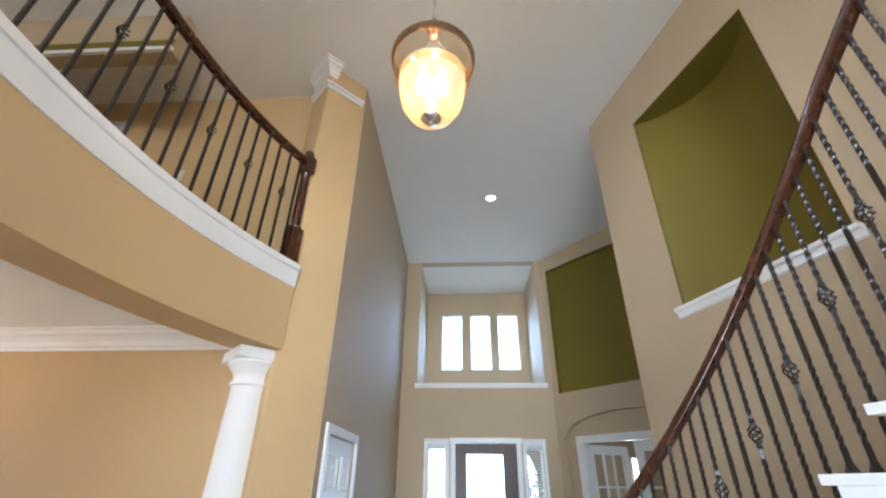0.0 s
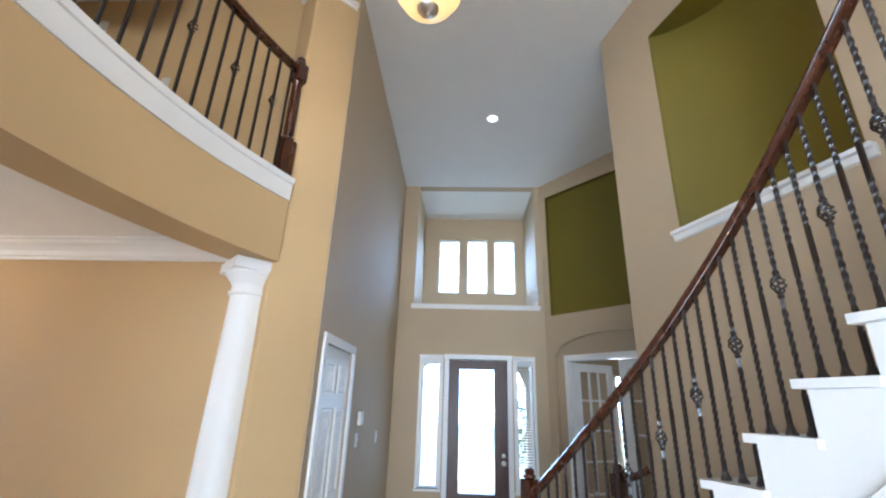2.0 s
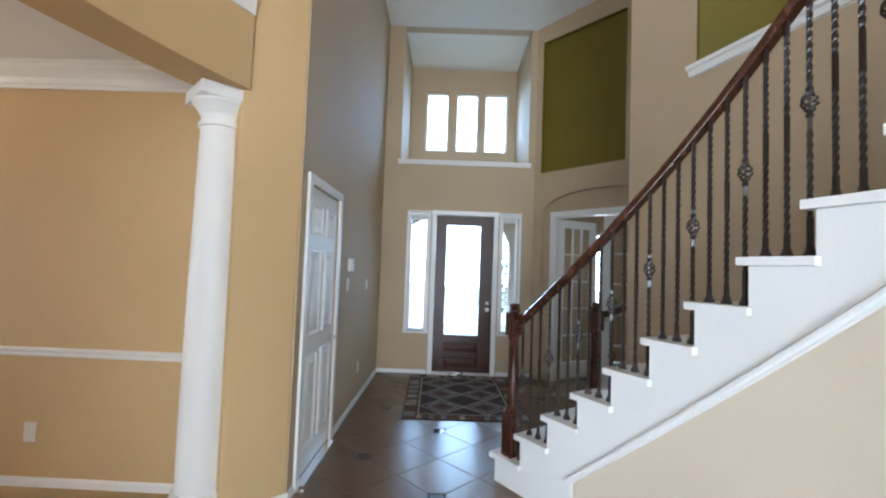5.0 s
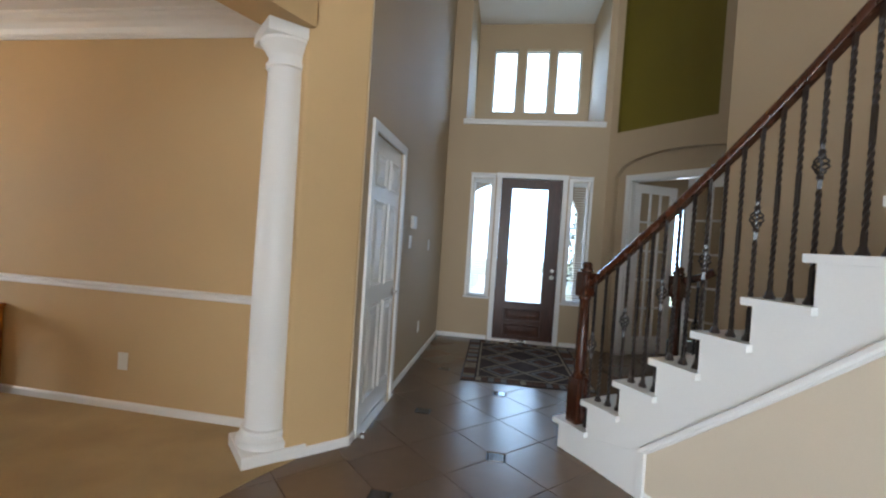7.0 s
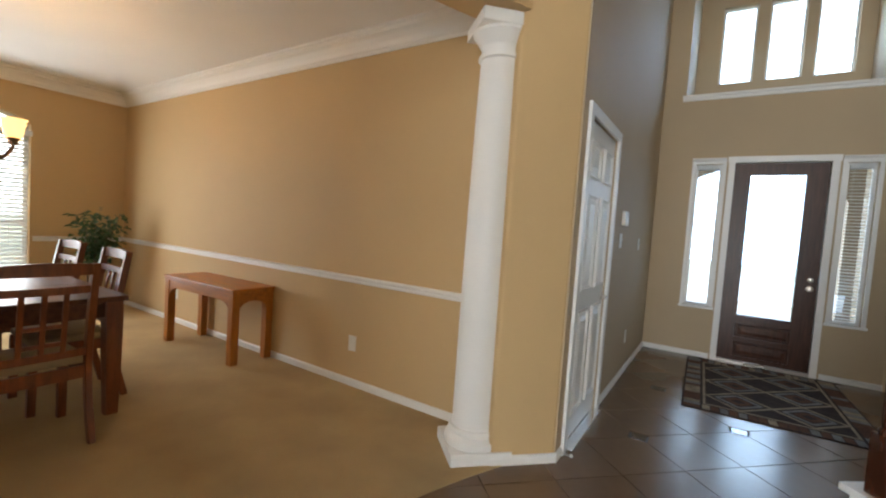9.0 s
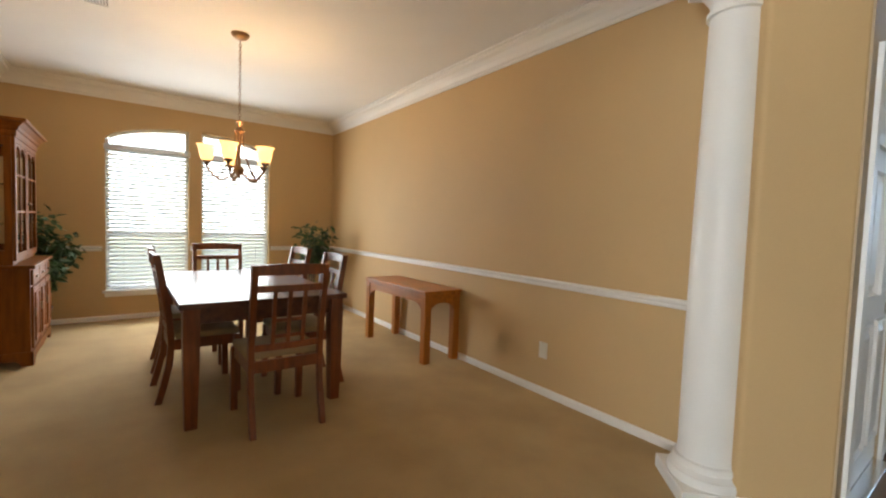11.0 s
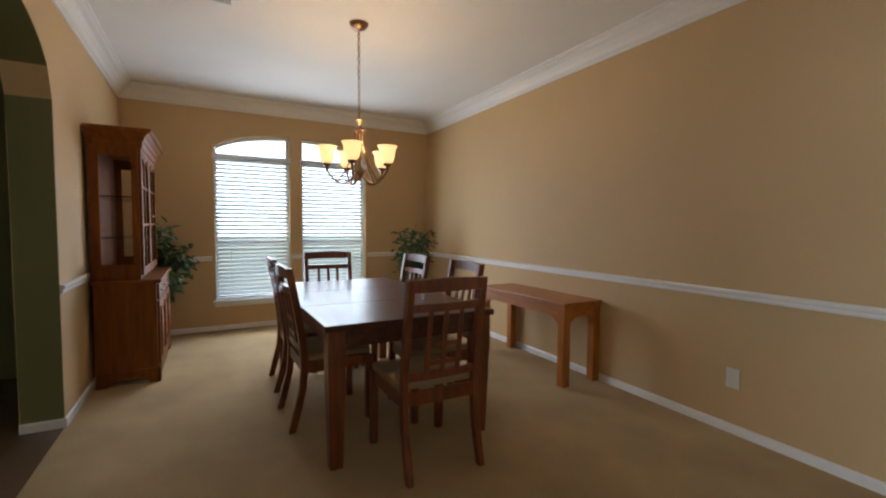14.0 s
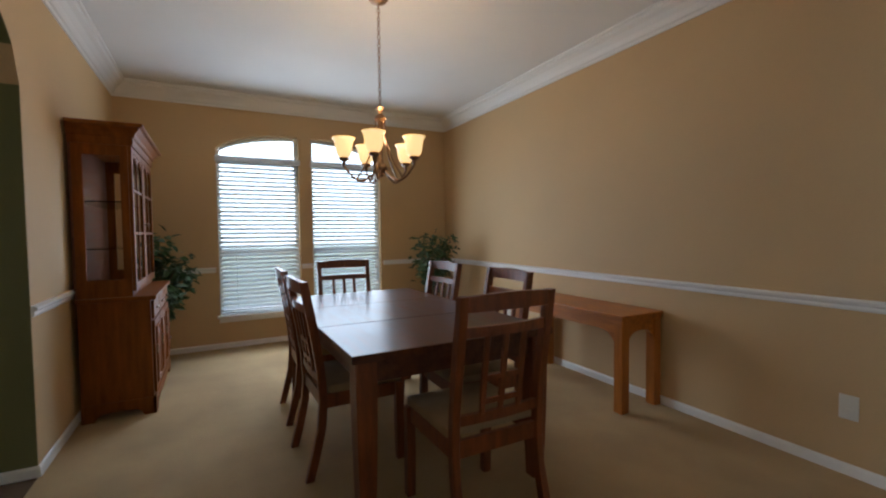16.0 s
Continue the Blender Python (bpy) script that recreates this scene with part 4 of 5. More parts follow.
# ---- railings ----
def bar_mesh(height, kind):
    """An iron baluster: square bar with twisted lengths, flared shoe, and a basket where asked."""
    bm = bmesh.new()
    spans = [(0.14, 0.48), (0.66, 0.94)] if kind == "basket" else [(0.10, 0.46), (0.60, 0.94)]
    if kind.startswith("plain"):
        spans = []
    kind = kind.replace("plain_", "")
    turn, prev, n = 0.0, None, 130 if spans else 26
    for i in range(n + 1):
        f = i / n
        if any(a <= f <= b for a, b in spans):
            turn += radians(17.5)
        r = 0.0104
        if kind == "basket" and 0.545 < f < 0.60:
            r = 0.005
        rg = [bm.verts.new((r * math.cos(turn + math.pi / 4 + math.pi / 2 * j), r * math.sin(turn + math.pi / 4 + math.pi / 2 * j), f * height)) for j in range(4)]
        if prev:
            for j in range(4):
                bm.faces.new((prev[j], prev[(j + 1) % 4], rg[(j + 1) % 4], rg[j]))
        prev = rg
    return finish(bm, "baluster", IRON)


def shoe_mesh():
    bm = bmesh.new()
    lathe(bm, [(0.022, 0), (0.022, 0.008), (0.015, 0.022), (0.013, 0.034)], 8)
    return finish(bm, "shoe", IRON)


def basket_mesh():
    bm = bmesh.new()
    for j in range(4):
        pts = []
        for i in range(13):
            f = i / 12
            a = 2 * math.pi * (j / 4 + f * 0.9)
            r = 0.004 + 0.022 * math.sin(math.pi * f)
            pts.append((r * math.cos(a), r * math.sin(a), -0.042 + 0.084 * f))
        tube(bm, pts, 0.0042, 5)
    for z in (-0.05, 0.05):
        lathe(bm, [(0.010, z - 0.009), (0.014, z), (0.010, z + 0.009)], 8)
    return finish(bm, "basket", IRON, True)


SHOE, BASKET = shoe_mesh(), basket_mesh()
MESHES = {}


def baluster(parent, x, y, z0, z1, kind, turn=0.0):
    key = (kind, round(z1 - z0, 3))
    if key not in MESHES:
        MESHES[key] = bar_mesh(z1 - z0, kind)
    b = part("baluster", MESHES[key], IRON, parent, at=pose(x, y, z0, 0, 0, turn))
    part("shoe", SHOE, IRON, b)
    if kind.endswith("basket"):
        part("basket", BASKET, IRON, b, at=pose(0, 0, (z1 - z0) * 0.575))
    return b


RAIL_PROFILE = [(-0.024, -0.022), (0.024, -0.022), (0.026, -0.008), (0.034, 0.004), (0.034, 0.018), (0.022, 0.034), (0, 0.040), (-0.022, 0.034), (-0.034, 0.018), (-0.034, 0.004), (-0.026, -0.008)]


def newel(parent, x, y, z0, h, turn):
    """A newel post: square foot, turned and fluted shaft, square block and a ball cap."""
    n = part("newel_post", boxes((-0.05, 0.05, -0.05, 0.05, 0, 0.30), bevel=0.006), RAIL, parent, at=pose(x, y, z0, 0, 0, turn))
    bm = bmesh.new()
    lathe(bm, [(0.046, 0.30), (0.05, 0.315), (0.036, 0.335), (0.040, 0.36), (0.038, 0.6), (0.034, h - 0.26), (0.044, h - 0.245), (0.04, h - 0.23)], 10)
    part("turned_shaft", bm, RAIL, n, smooth=True)
    part("block", boxes((-0.047, 0.047, -0.047, 0.047, h - 0.23, h - 0.07), bevel=0.008), RAIL, n)
    bm = bmesh.new()
    lathe(bm, [(0.03, h - 0.07), (0.045, h - 0.06), (0.04, h - 0.045), (0.03, h - 0.04), (0.036, h - 0.02), (0.024, h - 0.003), (0.001, h)], 16)
    part("cap", bm, RAIL, n, smooth=True)
    return n


SRAIL = thing("stair_railing", "mahogany handrail on twisted black iron balusters along the stair", "railing", group="railings")
RR = SR + 0.055
x, y = st(1.42, RR)
newel(SRAIL, x, y, RISE, 1.07, 33)
RH = 0.80


def rail_z(k):
    return RISE * k + RH + min(0.16, 0.005 * max(0.0, k - 5.5) ** 2)


bm = bmesh.new()
path = [(*st(q, RR), rail_z(q)) for q in [1.55 + (NTREAD + 0.9 - 1.55) * i / 60 for i in range(61)]]
sweep(bm, path, RAIL_PROFILE)
part("handrail", bm, RAIL, SRAIL, smooth=True)
for k in range(1, NTREAD + 1):
    for fr, kind in ((0.12, "twist"), (0.45, "twist"), (0.78, "basket")):
        if k == 1 and fr < 0.5:
            continue
        x, y = st(k + fr, RR)
        baluster(SRAIL, x, y, k * RISE, rail_z(k + fr) - 0.015, kind, 30 - 2.5 * k)
SR2 = thing("stair_railing", "short mahogany rail with newel at the foot of the stair wall", "railing", group="railings")
newel(SR2, 1.985, 4.61, RISE, 1.07, 33)
bm = bmesh.new()
tube(bm, [(2.02, 4.575, 1.17), (2.10, 4.52, 1.20), (2.165, 4.47, 1.25)], 0.028, 12)
part("handrail", bm, RAIL, SR2, smooth=True)
baluster(SR2, 2.09, 4.53, 2 * RISE, 1.185, "basket")

BRAIL = thing("balcony_railing", "curved mahogany handrail on black iron balusters along the balcony", "railing", group="railings")
BZ = UP + 0.002
RB = ARC_R + 0.05
ang = lambda i: A_END + 1.9 + i * 1.62
n = newel(BRAIL, *[c for c in arc(ARC_C, RB, A_END + 0.85, A_END + 0.85, 1)[0]], BZ, 1.06, 62)
bm = bmesh.new()
sweep(bm, [(x, y, BZ + 0.93) for x, y in arc(ARC_C, RB, A_END + 1.3, A_BACK - 0.5, 50)], RAIL_PROFILE)
part("handrail", bm, RAIL, BRAIL, smooth=True)
for i in range(31):
    x, y = arc(ARC_C, RB, ang(i), ang(i), 1)[0]
    baluster(BRAIL, x, y, BZ, BZ + 0.915, "plain_basket" if i % 3 == 1 else "plain", ang(i))

# ---- lamps ----
def chain(bm, x, y, z0, z1, link=0.034, r=0.0028):
    n = int((z1 - z0) / (link * 0.78))
    for i in range(n):
        c = Vector((x, y, z0 + (i + 0.5) * (z1 - z0) / n))
        a = math.pi / 2 * (i % 2)
        d = Vector((math.cos(a), math.sin(a), 0))
        pts = [c + d * (0.009 * math.cos(t)) + Vector((0, 0, link / 2 * math.sin(t))) for t in [2 * math.pi * j / 10 for j in range(11)]]
        tube(bm, pts, r, 5)
    return bm


PX, PY = 0.645, 2.09
PEND = thing("pendant_light", "lit bell lantern pendant of amber and clear glass on a chain", "pendant light")
bm = bmesh.new()
bowl = [(0.022, 2.978), (0.062, 2.985), (0.10, 3.012), (0.126, 3.058), (0.137, 3.115), (0.142, 3.175), (0.144, 3.225)]
lathe(bm, bowl + [(r - 0.004, z + 0.004) for r, z in reversed(bowl)], 40, caps=False)
part("bowl", bm, LANTERN, PEND, "frosted glowing glass bowl", True, pose(PX, PY, 0.07))
bm = bmesh.new()
bell = [(0.150, 3.165), (0.160, 3.19), (0.170, 3.23), (0.177, 3.28), (0.179, 3.325)]
lathe(bm, bell + [(r - 0.004, z + 0.001) for r, z in reversed(bell)], 40, caps=False)
p = part("glass_bell", bm, BELLGLASS, PEND, "clear amber-tinted glass bell", True, pose(PX, PY, 0.07))
p.visible_shadow = False
bm = bmesh.new()
lathe(bm, [(0.174, 3.308), (0.184, 3.312), (0.188, 3.338), (0.181, 3.352), (0.168, 3.354), (0.166, 3.334), (0.174, 3.308)], 40, caps=False)
part("metal_rim", bm, BRONZE, PEND, "polished bronze rim", True, pose(PX, PY, 0.07))
bm = bmesh.new()
for i in range(3):
    a = 2 * math.pi * i / 3 + 0.5
    tube(bm, [(r * math.cos(a), r * math.sin(a), z) for r, z in ((0.176, 3.345), (0.15, 3.372), (0.11, 3.385), (0.06, 3.42), (0.012, 3.50))], 0.004, 8)
lathe(bm, [(0.004, 3.49), (0.02, 3.495), (0.022, 3.505), (0.012, 3.52), (0.010, 3.545)], 20)
part("crown_arms", bm, BRONZE, PEND, "curved bronze arms", True, pose(PX, PY, 0.07))
for i in range(3):
    a = 2 * math.pi * i / 3 - 0.4
    bm = bmesh.new()
    lathe(bm, [(0.004, 3.06), (0.020, 3.075), (0.030, 3.105), (0.030, 3.14), (0.020, 3.18), (0.013, 3.20), (0.013, 3.245), (0.004, 3.25)], 16)
    part("lamp_bulb", bm, BULBGLOW, PEND, "lit frosted bulb", True, pose(PX + 0.052 * math.cos(a), PY + 0.052 * math.sin(a), 0.085))
bm = bmesh.new()
lathe(bm, [(0.002, 2.9400), (0.010, 2.9432), (0.008, 2.9496), (0.012, 2.9528), (0.034, 2.9624), (0.042, 2.9752), (0.034, 2.9861), (0.02, 2.9912)], 24)
part("finial", bm, NICKEL, PEND, "nickel ball finial", True, pose(PX, PY, 0.07))
bm = bmesh.new()
lathe(bm, [(0.012, 3.535), (0.034, 3.545), (0.042, 3.566), (0.034, 3.587), (0.01, 3.597)], 24)
part("ball", bm, BRONZE, PEND, smooth=True, at=pose(PX, PY, 0.07))
part("chain", chain(bmesh.new(), PX, PY, 3.66, roof_z(PX, PY) - 0.03), NICKEL, PEND)
bm = bmesh.new()
lathe(bm, [(0.02, -0.05), (0.065, -0.03), (0.07, 0.0)], 24)
part("canopy", bm, NICKEL, PEND, smooth=True, at=pose(PX, PY, roof_z(PX, PY)))
bulb("pendant_bulb", (PX, PY, 3.28), 30, 0.05)

DL = thing("downlight", "lit round recessed ceiling downlight with white ring", "downlight", pose(1.125, 5.60, roof_z(0, 5.60) - 0.001))
bm = bmesh.new()
lathe(bm, [(0.062, 0.004), (0.085, 0.0), (0.088, -0.006), (0.062, -0.010), (0.060, -0.004)], 28)
part("trim_ring", bm, WHITE, DL, smooth=True)
bm = bmesh.new()
lathe(bm, [(0.060, -0.006), (0.03, -0.014), (0.001, -0.016)], 24)
part("lens", bm, LENSGLOW, DL, smooth=True)

# chandelier
CX, CY = -3.66, 2.09
CH = thing("chandelier", "bronze chandelier with five lit amber bell shades on a chain", "chandelier", pose(CX, CY, 0))
bm = bmesh.new()
lathe(bm, [(0.012, DC - 0.05), (0.05, DC - 0.035), (0.068, DC - 0.012), (0.07, DC)], 28)
part("canopy", bm, BRONZE, CH, smooth=True)
part("chain", chain(bmesh.new(), 0, 0, 2.07, DC - 0.05), BRONZE, CH)
bm = bmesh.new()
lathe(bm, [(0.006, 2.075), (0.012, 2.06), (0.03, 2.05), (0.018, 2.03), (0.012, 2.01), (0.036, 1.99), (0.04, 1.975), (0.02, 1.96), (0.014, 1.93), (0.012, 1.72), (0.02, 1.70), (0.038, 1.68), (0.042, 1.66), (0.03, 1.635), (0.012, 1.62), (0.016, 1.608), (0.002, 1.595)], 20)
part("stem", bm, BRONZE, CH, smooth=True)
for i in range(5):
    a = radians(42 + 72 * i)
    c, s = math.cos(a), math.sin(a)
    bm = bmesh.new()
    pts = []
    for j in range(19):
        f = j / 18
        r = 0.03 + 0.205 * f
        z = 1.645 - 0.085 * math.sin(math.pi * f * 0.95) + 0.035 * f
        pts.append((r * c, r * s, z))
    tube(bm, pts, 0.0075, 8)
    pts = []
    for j in range(15):
        f = j / 14
        r = 0.03 + 0.13 * f ** 2.2
        pts.append((r * c, r * s, 1.97 - 0.385 * f))
    tube(bm, pts, 0.006, 6)
    arm = part("arm", bm, BRONZE, CH, smooth=True)
    bm = bmesh.new()
    lathe(bm, [(0.004, 1.70), (0.010, 1.71), (0.012, 1.735), (0.03, 1.745), (0.034, 1.758), (0.024, 1.765)], 16)
    part("socket_cup", bm, BRONZE, arm, smooth=True, at=pose(0.235 * c, 0.235 * s, -0.04))
    bm = bmesh.new()
    lathe(bm, [(0.028, 1.762), (0.042, 1.775), (0.051, 1.80), (0.055, 1.84), (0.060, 1.867), (0.073, 1.885), (0.070, 1.886), (0.057, 1.869), (0.052, 1.84), (0.048, 1.80), (0.039, 1.779), (0.026, 1.767)], 26)
    part("shade", bm, SHADE, arm, "lit amber glass bell shade", True, pose(0.235 * c, 0.235 * s, -0.04))
    bulb("chandelier_bulb", (CX + 0.235 * c, CY + 0.235 * s, 1.85), 6.0, 0.03, (1.0, 0.66, 0.34))

# ---- dining table and chairs ----
TX0, TX1, TY0, TY1 = -4.40, -2.605, 1.572, 2.592
TAB = thing("dining_table", "large dark cherry rectangular dining table with square legs", "table")
n = 3
for i in range(n):
    a, b = TX0 + (TX1 - TX0) * i / n, TX0 + (TX1 - TX0) * (i + 1) / n
    part("tabletop", boxes((a + 0.0008, b - 0.0008, TY0, TY1, 0.728, 0.762), bevel=0.004), DARKWOOD, TAB)
part("apron", boxes((TX0 + 0.08, TX1 - 0.08, TY0 + 0.05, TY0 + 0.075, 0.63, 0.727)), DARKWOOD, TAB)
part("apron", boxes((TX0 + 0.08, TX1 - 0.08, TY1 - 0.075, TY1 - 0.05, 0.63, 0.727)), DARKWOOD, TAB)
part("apron", boxes((TX0 + 0.05, TX0 + 0.075, TY0 + 0.08, TY1 - 0.08, 0.63, 0.727)), DARKWOOD, TAB)
part("apron", boxes((TX1 - 0.075, TX1 - 0.05, TY0 + 0.08, TY1 - 0.08, 0.63, 0.727)), DARKWOOD, TAB)
for x in (TX0 + 0.065, TX1 - 0.065):
    for y in (TY0 + 0.065, TY1 - 0.065):
        bm = bmesh.new()
        rings = []
        for z, h in ((0.004, 0.034), (0.35, 0.041), (0.60, 0.045), (0.727, 0.045)):
            rings.append([bm.verts.new((x + dx * h, y + dy * h, z)) for dx, dy in ((-1, -1), (1, -1), (1, 1), (-1, 1))])
        for p, q in zip(rings, rings[1:]):
            for j in range(4):
                bm.faces.new((p[j], p[(j + 1) % 4], q[(j + 1) % 4], q[j]))
        bm.faces.new(rings[0][::-1]), bm.faces.new(rings[-1])
        bmesh.ops.bevel(bm, geom=[e for e in bm.edges if abs((e.verts[0].co - e.verts[1].co).normalized().z) > 0.9], offset=0.006, segments=2, affect="EDGES")
        part("leg", bm, CHAIRWOOD, TAB)


def bent_post(x, rows, w, d):
    """A sawn post that follows rows of (y, z)."""
    bm = bmesh.new()
    rings = [[bm.verts.new((x + dx * w / 2, y + dy * d / 2, z)) for dx, dy in ((-1, -1), (1, -1), (1, 1), (-1, 1))] for y, z in rows]
    for p, q in zip(rings, rings[1:]):
        for j in range(4):
            bm.faces.new((p[j], p[(j + 1) % 4], q[(j + 1) % 4], q[j]))
    bm.faces.new(rings[0][::-1]), bm.faces.new(rings[-1])
    bmesh.ops.bevel(bm, geom=[e for e in bm.edges if abs((e.verts[0].co - e.verts[1].co).normalized().z) > 0.8], offset=0.004, segments=1, affect="EDGES")
    return bm


def back_y(z):
    """How far the chair's back leans at height z; the chair faces +y."""
    return -0.20 - 0.085 * max(0.0, (z - 0.44) / 0.56) ** 1.3


def cross_bar(x0, x1, z0, z1, thick, bow, lift=0.0):
    """A back rail, bowed backwards and crowned at the top."""
    bm = bmesh.new()
    prev = None
    for i in range(9):
        f = i / 8
        x = x0 + (x1 - x0) * f
        s = math.sin(math.pi * f)
        y = back_y((z0 + z1) / 2) - bow * s
        rg = [bm.verts.new(c) for c in ((x, y - thick / 2, z0), (x, y + thick / 2, z0), (x, y + thick / 2, z1 + lift * s), (x, y - thick / 2, z1 + lift * s))]
        if prev:
            for j in range(4):
                bm.faces.new((prev[j], prev[(j + 1) % 4], rg[(j + 1) % 4], rg[j]))
        else:
            bm.faces.new(rg[::-1])
        prev = rg
    bm.faces.new(prev)
    return bm


CHAIR = thing("dining_chair", "dark cherry dining chair with lattice back and tan seat", "chair", group="chairs round the table")
hw = 0.205
for s in (-1, 1):
    part("back_leg", bent_post(s * hw, [(-0.275, 0.004), (-0.245, 0.12), (-0.212, 0.26), (-0.20, 0.40), (back_y(0.55), 0.55), (back_y(0.7), 0.70), (back_y(0.85), 0.85), (back_y(1.0), 1.005)], 0.034, 0.042), CHAIRWOOD, CHAIR)
    part("front_leg", bent_post(s * (hw + 0.008), [(0.212, 0.004), (0.208, 0.2), (0.205, 0.43)], 0.042, 0.042), CHAIRWOOD, CHAIR)
part("seat_rail", boxes((-hw, hw, 0.19, 0.212, 0.36, 0.43)), CHAIRWOOD, CHAIR)
part("seat_rail", boxes((-hw, hw, -0.21, -0.19, 0.36, 0.43)), CHAIRWOOD, CHAIR)
part("seat_rail", boxes((-hw - 0.012, -hw + 0.01, -0.19, 0.19, 0.36, 0.43)), CHAIRWOOD, CHAIR)
part("seat_rail", boxes((hw - 0.01, hw + 0.012, -0.19, 0.19, 0.36, 0.43)), CHAIRWOOD, CHAIR)
bm = bmesh.new()
box(bm, -0.222, 0.222, -0.178, 0.225, 0.431, 0.475, bevel=0.018)
part("seat_pad", bm, SEATCLOTH, CHAIR, "tan woven seat cushion", True)
part("top_rail", cross_bar(-hw - 0.02, hw + 0.02, 0.945, 1.0, 0.026, 0.02, 0.012), CHAIRWOOD, CHAIR)
part("cross_rail", cross_bar(-hw, hw, 0.845, 0.885, 0.022, 0.018), CHAIRWOOD, CHAIR)
part("cross_rail", cross_bar(-hw, hw, 0.49, 0.53, 0.022, 0.012), CHAIRWOOD, CHAIR)
for x in (-0.088, 0, 0.088):
    part("slat", bent_post(x, [(back_y(z) - 0.014, z) for z in (0.52, 0.60, 0.68, 0.76, 0.85)], 0.024, 0.014), CHAIRWOOD, CHAIR)
for z in (0.575, 0.672):
    for a, b in ((-0.078, -0.011), (0.011, 0.078)):
        part("lattice_bar", boxes((a, b, back_y(z) - 0.021, back_y(z) - 0.008, z - 0.011, z + 0.011)), CHAIRWOOD, CHAIR)
CHAIR.matrix_basis = pose(-2.61, 2.115, 0, 0, 0, 90)
copy_thing(CHAIR, pose(-3.37, 1.775, 0, 0, 0, 1))
copy_thing(CHAIR, pose(-4.075, 1.795, 0, 0, 0, -2))
copy_thing(CHAIR, pose(-3.145, 2.435, 0, 0, 0, 178))
copy_thing(CHAIR, pose(-3.95, 2.43, 0, 0, 0, 182))
copy_thing(CHAIR, pose(-4.40, 2.085, 0, 0, 0, 267))

# ---- console table ----
CO = thing("console_table", "honey oak console table with arched legs against the wall", "table")
X0, X1, Y0, Y1, H = -4.09, -2.915, 3.475, 3.895, 0.67
part("tabletop", boxes((X0, X1, Y0, Y1, H - 0.028, H), bevel=0.006), HONEY, CO)
part("edge_moulding", boxes((X0 + 0.008, X1 - 0.008, Y0 + 0.008, Y1 - 0.008, H - 0.05, H - 0.0285)), HONEY, CO)


def plate(bm, outline, thick, m):
    lo = [bm.verts.new(m @ Vector((x, 0, z))) for x, z in outline]
    hi = [bm.verts.new(m @ Vector((x, thick, z))) for x, z in outline]
    n = len(outline)
    bm.faces.new(lo), bm.faces.new(hi[::-1])
    for i in range(n):
        bm.faces.new((lo[i], hi[i], hi[(i + 1) % n], lo[(i + 1) % n]))
    return bm


def leg_mesh(x, y):
    return boxes((x - 0.035, x + 0.035, y - 0.035, y + 0.035, 0.004, H - 0.0505), bevel=0.005)


for x in (X0 + 0.045, X1 - 0.045):
    for y in (Y0 + 0.045, Y1 - 0.045):
        part("leg", leg_mesh(x, y), HONEYLEG, CO)


def bracket_apron(length, top, drop, spring):
    pts = [(0, top), (0, top - spring)]
    for i in range(1, 9):
        a = math.pi / 2 * i / 8
        pts.append((spring * 0.8 * (1 - math.cos(a)), top - spring + (spring - drop) * math.sin(a)))
    return pts + [(length - x, z) for x, z in reversed(pts)]


TOPZ = H - 0.0505
for y in (Y0 + 0.02, Y1 - 0.05):
    part("apron", plate(bmesh.new(), bracket_apron(X1 - X0 - 0.16, TOPZ, 0.065, 0.17), 0.028, Matrix.Translation((X0 + 0.08, y, 0))), HONEY, CO)
for x in (X0 + 0.05, X1 - 0.02):
    part("apron", plate(bmesh.new(), bracket_apron(Y1 - Y0 - 0.16, TOPZ, 0.065, 0.15), 0.028, pose(x, Y0 + 0.08, 0, 0, 0, 90)), HONEY, CO)

# ---- china hutch ----
HU = thing("china_hutch", "maple china hutch with glass doors above a drawer buffet", "cabinet", pose(-5.11, 0.285, 0, 0, 0, 0))
hw = 0.56
part("base_cabinet", boxes((-hw + 0.01, hw - 0.01, 0.03, 0.43, 0.10, 0.80), bevel=0.004), HUTCHWOOD, HU)
bm = bmesh.new()
out = [(0, 0.12), (0, 0.004), (0.10, 0.004), (0.115, 0.03), (0.15, 0.05), (0.30, 0.06), (0.50, 0.045)]
plate(bm, out + [(2 * hw - x, z) for x, z in reversed(out)], 0.02, Matrix.Translation((-hw, 0.425, 0)))
part("plinth", bm, HUTCHWOOD, HU)
out = [(0, 0.12), (0, 0.004), (0.07, 0.004), (0.085, 0.03), (0.11, 0.05), (0.20, 0.055)]
for x in (-hw, hw - 0.02):
    bm = bmesh.new()
    plate(bm, out + [(0.415 - q, z) for q, z in reversed(out)], 0.02, pose(x + 0.02, 0.03, 0, 0, 0, 90))
    part("plinth", bm, HUTCHWOOD, HU)
part("counter", boxes((-hw - 0.012, hw + 0.012, 0.02, 0.465, 0.80, 0.828), bevel=0.007), HUTCHWOOD, HU)
